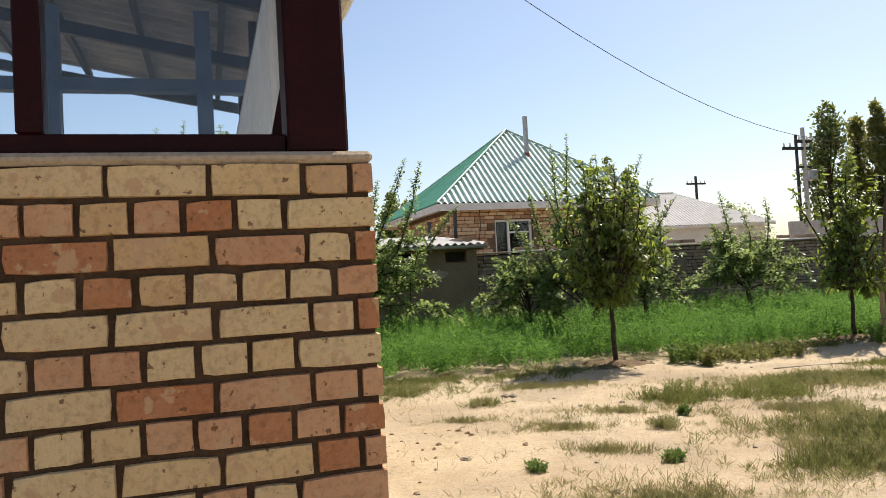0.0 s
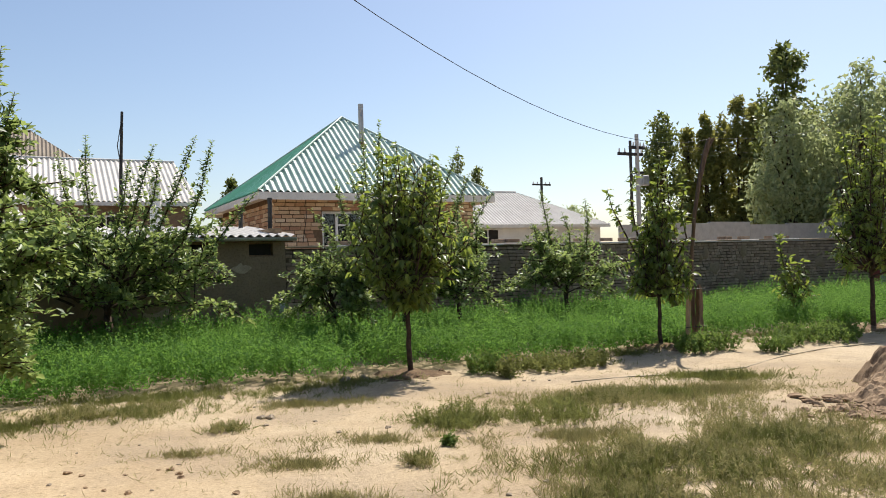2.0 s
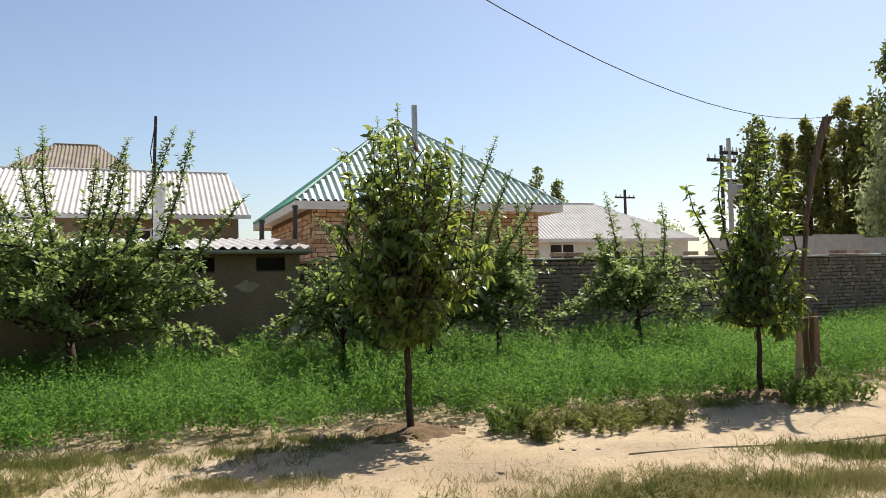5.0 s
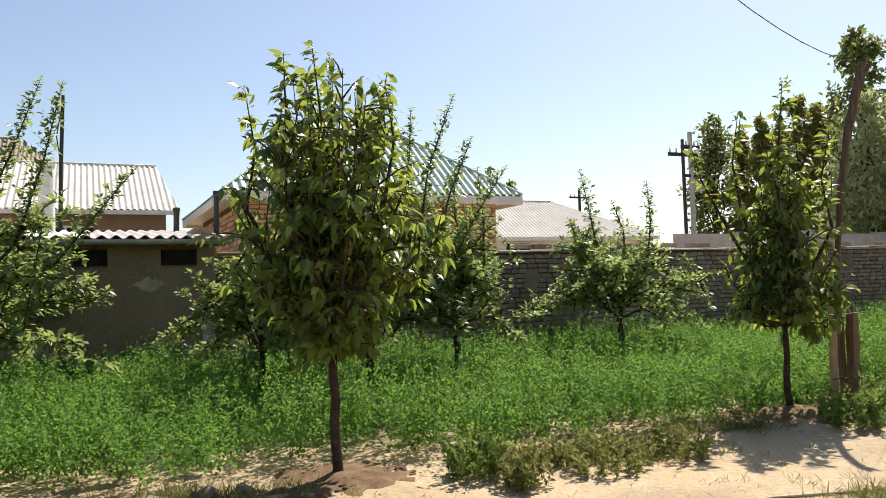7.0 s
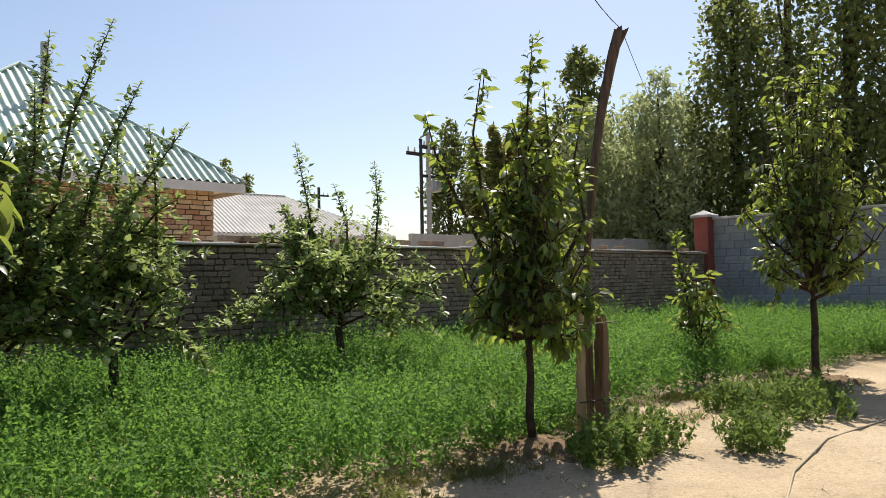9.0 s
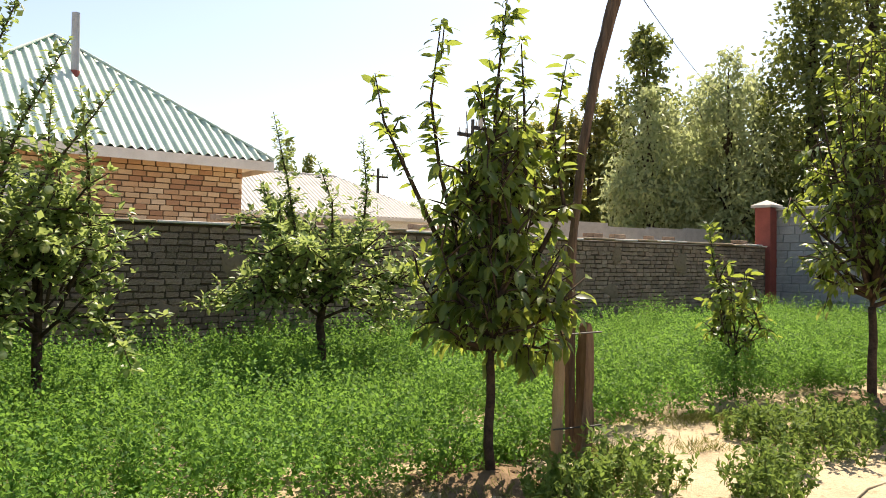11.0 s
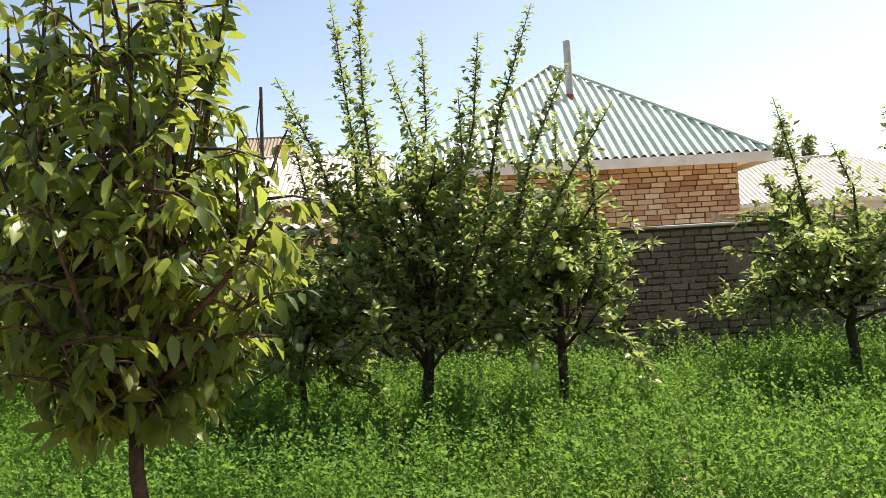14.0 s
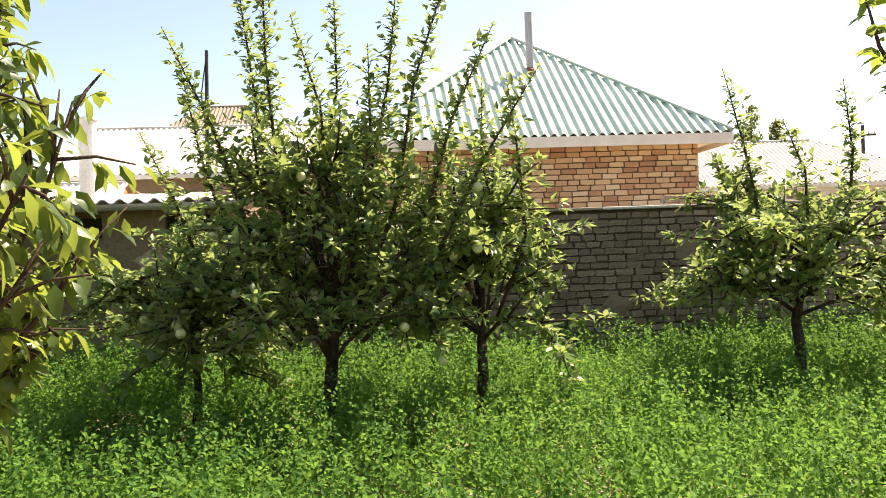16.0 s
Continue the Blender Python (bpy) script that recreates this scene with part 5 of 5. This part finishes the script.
for x_, y_, r_, h_, s_ in ((3.35, 12.55, 0.36, 0.26, 1), (6.2, 13.8, 0.3, 0.4, 2), (7.0, 13.5, 0.2, 0.3, 3), (7.5, 14.0, 0.2, 0.26, 4), (8.3, 14.45, 0.5, 0.36, 5), (2.4, 12.3, 0.2, 0.36, 6), (0.36, 6.38, 0.07, 0.08, 7), (1.37, 6.6, 0.07, 0.09, 8), (2.75, 12.05, 0.14, 0.3, 9), (3.95, 12.75, 0.24, 0.24, 10), (5.75, 13.5, 0.26, 0.32, 11), (8.9, 15.0, 0.4, 0.34, 12), (1.72, 8.24, 0.05, 0.1, 13), (8.0, 15.0, 0.3, 0.28, 14), (1.85, 9.15, 0.42, 0.2, 15), (2.72, 9.1, 0.42, 0.2, 16), (3.2, 7.4, 0.6, 0.16, 17), (4.2, 7.9, 0.6, 0.17, 18), (3.5, 9.9, 0.55, 0.14, 19), (4.4, 9.2, 0.4, 0.13, 20), (2.7, 6.5, 0.4, 0.13, 21), (3.9, 6.6, 0.6, 0.15, 22), (-1.4, 10.25, 0.4, 0.12, 23), (-2.1, 10.0, 0.35, 0.14, 24), (-0.25, 9.18, 0.16, 0.09, 25), (1.46, 7.73, 0.14, 0.1, 26)):
    rs = np.random.RandomState(60 + s_)
    stalks = int(12 + 190 * r_ * (1.0 if s_ < 15 else 1.0 + 0.5 * r_))
    a, q = rs.uniform(0, 6.283, stalks), np.sqrt(rs.uniform(0, 1, stalks))
    foot = np.stack([r_ * q * np.cos(a), r_ * q * np.sin(a), np.zeros(stalks)], 1)
    lean = np.stack([0.25 * q * np.cos(a), 0.25 * q * np.sin(a), np.ones(stalks)], 1) + rs.normal(0, 0.24, (stalks, 3)) * (1, 1, 0)
    tall = h_ * rs.uniform(0.55, 1.15, stalks) * (1.1 - 0.45 * q)
    per = 26
    t = rs.uniform(0.08, 1, (stalks, per))
    P = (foot[:, None] + lean[:, None] * (tall[:, None] * t)[..., None] + rs.normal(0, 0.008, (stalks, per, 3))).reshape(-1, 3)
    n = len(P)
    L = rs.uniform(0.028, 0.065, n) * min(1.0, 0.35 + h_ * 2)
    w = thing("weed", pose(x_, y_, ground_z(x_, y_)), "low bushy green weed growing on bare soil", "weed", "weeds")
    leaf_mesh("foliage", P, rs.normal(0, 1, (n, 3)) + (0, 0, 0.6), rs.normal(0, 0.7, (n, 3)) + (0, 0, 1), L, L * (0.5 if s_ < 15 else 0.22), DRY_GRASS if s_ > 16 else GREEN_GRASS if s_ in (1, 9, 10, 15, 16) else WEED_LEAF, w, kind="stuff")
    leaf_mesh("stalk", foot, lean, rs.normal(0, 1, (stalks, 3)), tall * 0.9, np.full(stalks, 0.0028), GREEN_GRASS, w, kind="stuff")

# ---- soil heaps, stones, hose ----
rs = random.Random(77)


def clod(x, y, r, material, name, label, group):
    b = bmesh.new()
    bmesh.ops.create_icosphere(b, subdivisions=2, radius=r)
    for v in b.verts:
        v.co *= 1 + 0.75 * noise.noise(v.co / r * 1.1 + Vector((x * 3, y * 3, r)))
        v.co.z *= 0.6
    ob = part(name, b, material)
    ob.location = (x, y, ground_z(x, y) + r * 0.12)
    return tagged(ob, label, name, group)


b = bmesh.new()
n = 110
grid = [[b.verts.new((HEAP[0] + (i / n - 0.5) * 3.6, HEAP[1] + (j / n - 0.5) * 3.2, 0)) for i in range(n + 1)] for j in range(n + 1)]
for j in range(n):
    for i in range(n):
        b.faces.new((grid[j][i], grid[j][i + 1], grid[j + 1][i + 1], grid[j + 1][i]))
for v in b.verts:
    x_, y_ = v.co.x, v.co.y
    d = min(1.0, (((x_ - HEAP[0]) / 1.75) ** 2 + ((y_ - HEAP[1]) / 1.55) ** 2) * (1.35 + 0.7 * noise2(x_, y_, 1.4, 9.0) + 0.3 * noise2(x_, y_, 5.0, 3.0)))
    across = (x_ - 6.65) * 0.93 + (y_ - 9.3) * 0.25 + 0.3 * noise2(x_, y_, 1.5, 4.0)
    bank = min(1.0, max(0.0, across / 0.35 + 0.5))
    rough = 0.1 * noise2(x_, y_, 2.6, 6.0) + 0.08 * abs(noise2(x_, y_, 7.0, 2.0)) + 0.04 * noise2(x_, y_, 17.0, 1.0)
    v.co.z = ground_z(x_, y_) - 0.05 + 0.03 * min(1.0, (1 - d) * 6) + (0.16 * (1 - d) ** 0.5 + rough) * min(1.0, (1 - d) * 3) + 0.52 * bank * bank * (3 - 2 * bank) * (1 - d) ** 0.5
tagged(part("earth_mound", b, HEAP_SOIL), "heap of rough brown dug soil", "soil")
# low soil discs whose dark colour doubles as shade under the young trees
for mx, my, r, h in MOUNDS:
    b = bmesh.new()
    n = 26
    grid = [[b.verts.new((mx + (i / n - 0.5) * 2 * r, my + (j / n - 0.5) * 2 * r, 0)) for i in range(n + 1)] for j in range(n + 1)]
    for j in range(n):
        for i in range(n):
            b.faces.new((grid[j][i], grid[j][i + 1], grid[j + 1][i + 1], grid[j + 1][i]))
    for v in b.verts:
        d = math.hypot(v.co.x - mx, v.co.y - my) / r
        v.co.z = ground_z(v.co.x, v.co.y) + 0.035 * (1 - d * d * 1.3) + 0.03 * noise2(v.co.x, v.co.y, 3.0, 5.0) + 0.04 * noise.noise(v.co * 7)
    tagged(part("dug_soil", b, SHADED_SOIL, smooth=True), "dug soil with painted shade round the foot of a young tree", "soil", "tree mounds")
    for k in range(14):
        a, q = rs.uniform(0, 6.28), r * rs.uniform(0.2, 1.0)
        clod(mx + q * math.cos(a), my + q * math.sin(a), rs.uniform(0.02, 0.05), SHADED_SOIL, "clod", "dark crumbly clod of dug soil", "clods")
for k in range(130):
    a, q = rs.uniform(0, 6.28), rs.gauss(0, 0.75)
    clod(5.7 + 0.45 * q * math.cos(a), 9.0 + 0.7 * q * math.sin(a), rs.uniform(0.018, 0.075), HEAP_SOIL, "clod", "brown clod on the dug soil heap", "heap clods")
for x_, y_, r_ in ((-0.04, 9.7, 0.045), (0.05, 9.68, 0.05), (-0.72, 10.95, 0.05), (1.7, 8.4, 0.035), (-0.2, 6.75, 0.04), (0.6, 12.0, 0.09), (0.85, 12.1, 0.07), (0.3, 11.9, 0.06)):
    clod(x_, y_, r_, STONE, "stone", "small rough brown stone lying on the soil", "stones")
for k in range(90):
    x_, y_ = rs.uniform(-1.6, 5.5), rs.uniform(4.5, 12.0)
    clod(x_, y_, rs.uniform(0.008, 0.028), STONE, "stone", "small rough brown stone lying on the soil", "stones")
for k in range(24):
    x_, y_ = rs.gauss(-0.9, 0.5), rs.gauss(7.2, 0.6)
    clod(x_, y_, rs.uniform(0.01, 0.03), HEAP_SOIL, "clod", "dry clod of trampled earth by the porch", "yard clods")
hp = [(3.4, 11.35), (4.2, 11.55), (5.0, 11.7), (5.9, 12.05), (6.8, 12.9), (7.8, 13.6), (9.0, 14.0)]
tagged(part("garden_hose", tube(bmesh.new(), [(a, b_, ground_z(a, b_) + 0.008) for a, b_ in hp], [0.009] * len(hp), 8), HOSE, smooth=True), "pale garden hose lying across the soil", "hose")

# ---- bricks and blocks, piece by piece ----
rb = random.Random(3)
front = []
z = TOP - 0.088
for row in range(10):
    x = 0.0
    widths = [0.06, 0.12] if row % 2 == 0 else [0.25 if row % 4 == 1 else 0.12]
    while x > -6:
        w = widths.pop(0) if widths else (0.25 if row % 2 == 0 else 0.12)
        w *= rb.uniform(0.97, 1.03)
        front.append((x - w, x, z + rb.uniform(-0.003, 0.003), z + 0.086 + rb.uniform(-0.003, 0.003), -0.004, 0.1))
        x -= w + rb.uniform(0.012, 0.02)
    z -= 0.101
lay_bricks(porch, front, PORCH_BRICK, PORCH_BRICK, lambda x, z: x > -3.0, 1, 0.022)
side = [(a, b, c, d, e, f_) for a, b, c, d, e, f_ in running(5.5, TOP - 9 * 0.101 - 0.088, TOP, 0.265, 0.101, 0.015, 0, 0.1, 6, headers=True)]
lay_bricks(porch, [s for s in side if s[0] >= 0.12], PORCH_BRICK, PORCH_BRICK, lambda x, z: True, 2, 0.022, m=pose(0.0, 0, 0, 0, 0, 90))
lay_bricks(wall, running(18.8, 0.02, 1.86, 0.19, 0.083, 0.017, 0, 0.06, 7, uneven=0.28), ADOBE, ADOBE_REST, lambda x, z: 2.6 < x < 6.4 and z > 0.5, 3, 0.1, m=pose(0.02, 0, 0))
lay_bricks(house, running(FW, 1.3, EAVE - 0.05, 0.32, 0.12, 0.02, 0, 0.06, 8, holes=wf, uneven=0.15), HOUSE_BRICK, HOUSE_BRICK_REST, lambda x, z: x > 3.2, 4, 0.03)
lay_bricks(house, running(DEEP, 1.3, EAVE - 0.1, 0.35, 0.135, 0.018, 0, 0.06, 9), HOUSE_BRICK, HOUSE_BRICK_REST, lambda x, z: False, 5, 0.03, m=pose(0, DEEP, 0, 0, 0, -90))
lay_bricks(house, running(DEEP, 1.3, EAVE - 0.1, 0.35, 0.135, 0.018, 0, 0.06, 10), HOUSE_BRICK, HOUSE_BRICK_REST, lambda x, z: False, 6, 0.03, m=pose(FW, 0, 0, 0, 0, 90))
lay_bricks(bwall, running(14, 0.0, 2.78, 0.4, 0.2, 0.012, 0, 0.06, 11), BLOCK, BLOCK, lambda x, z: True, 7, 0.01, "block")
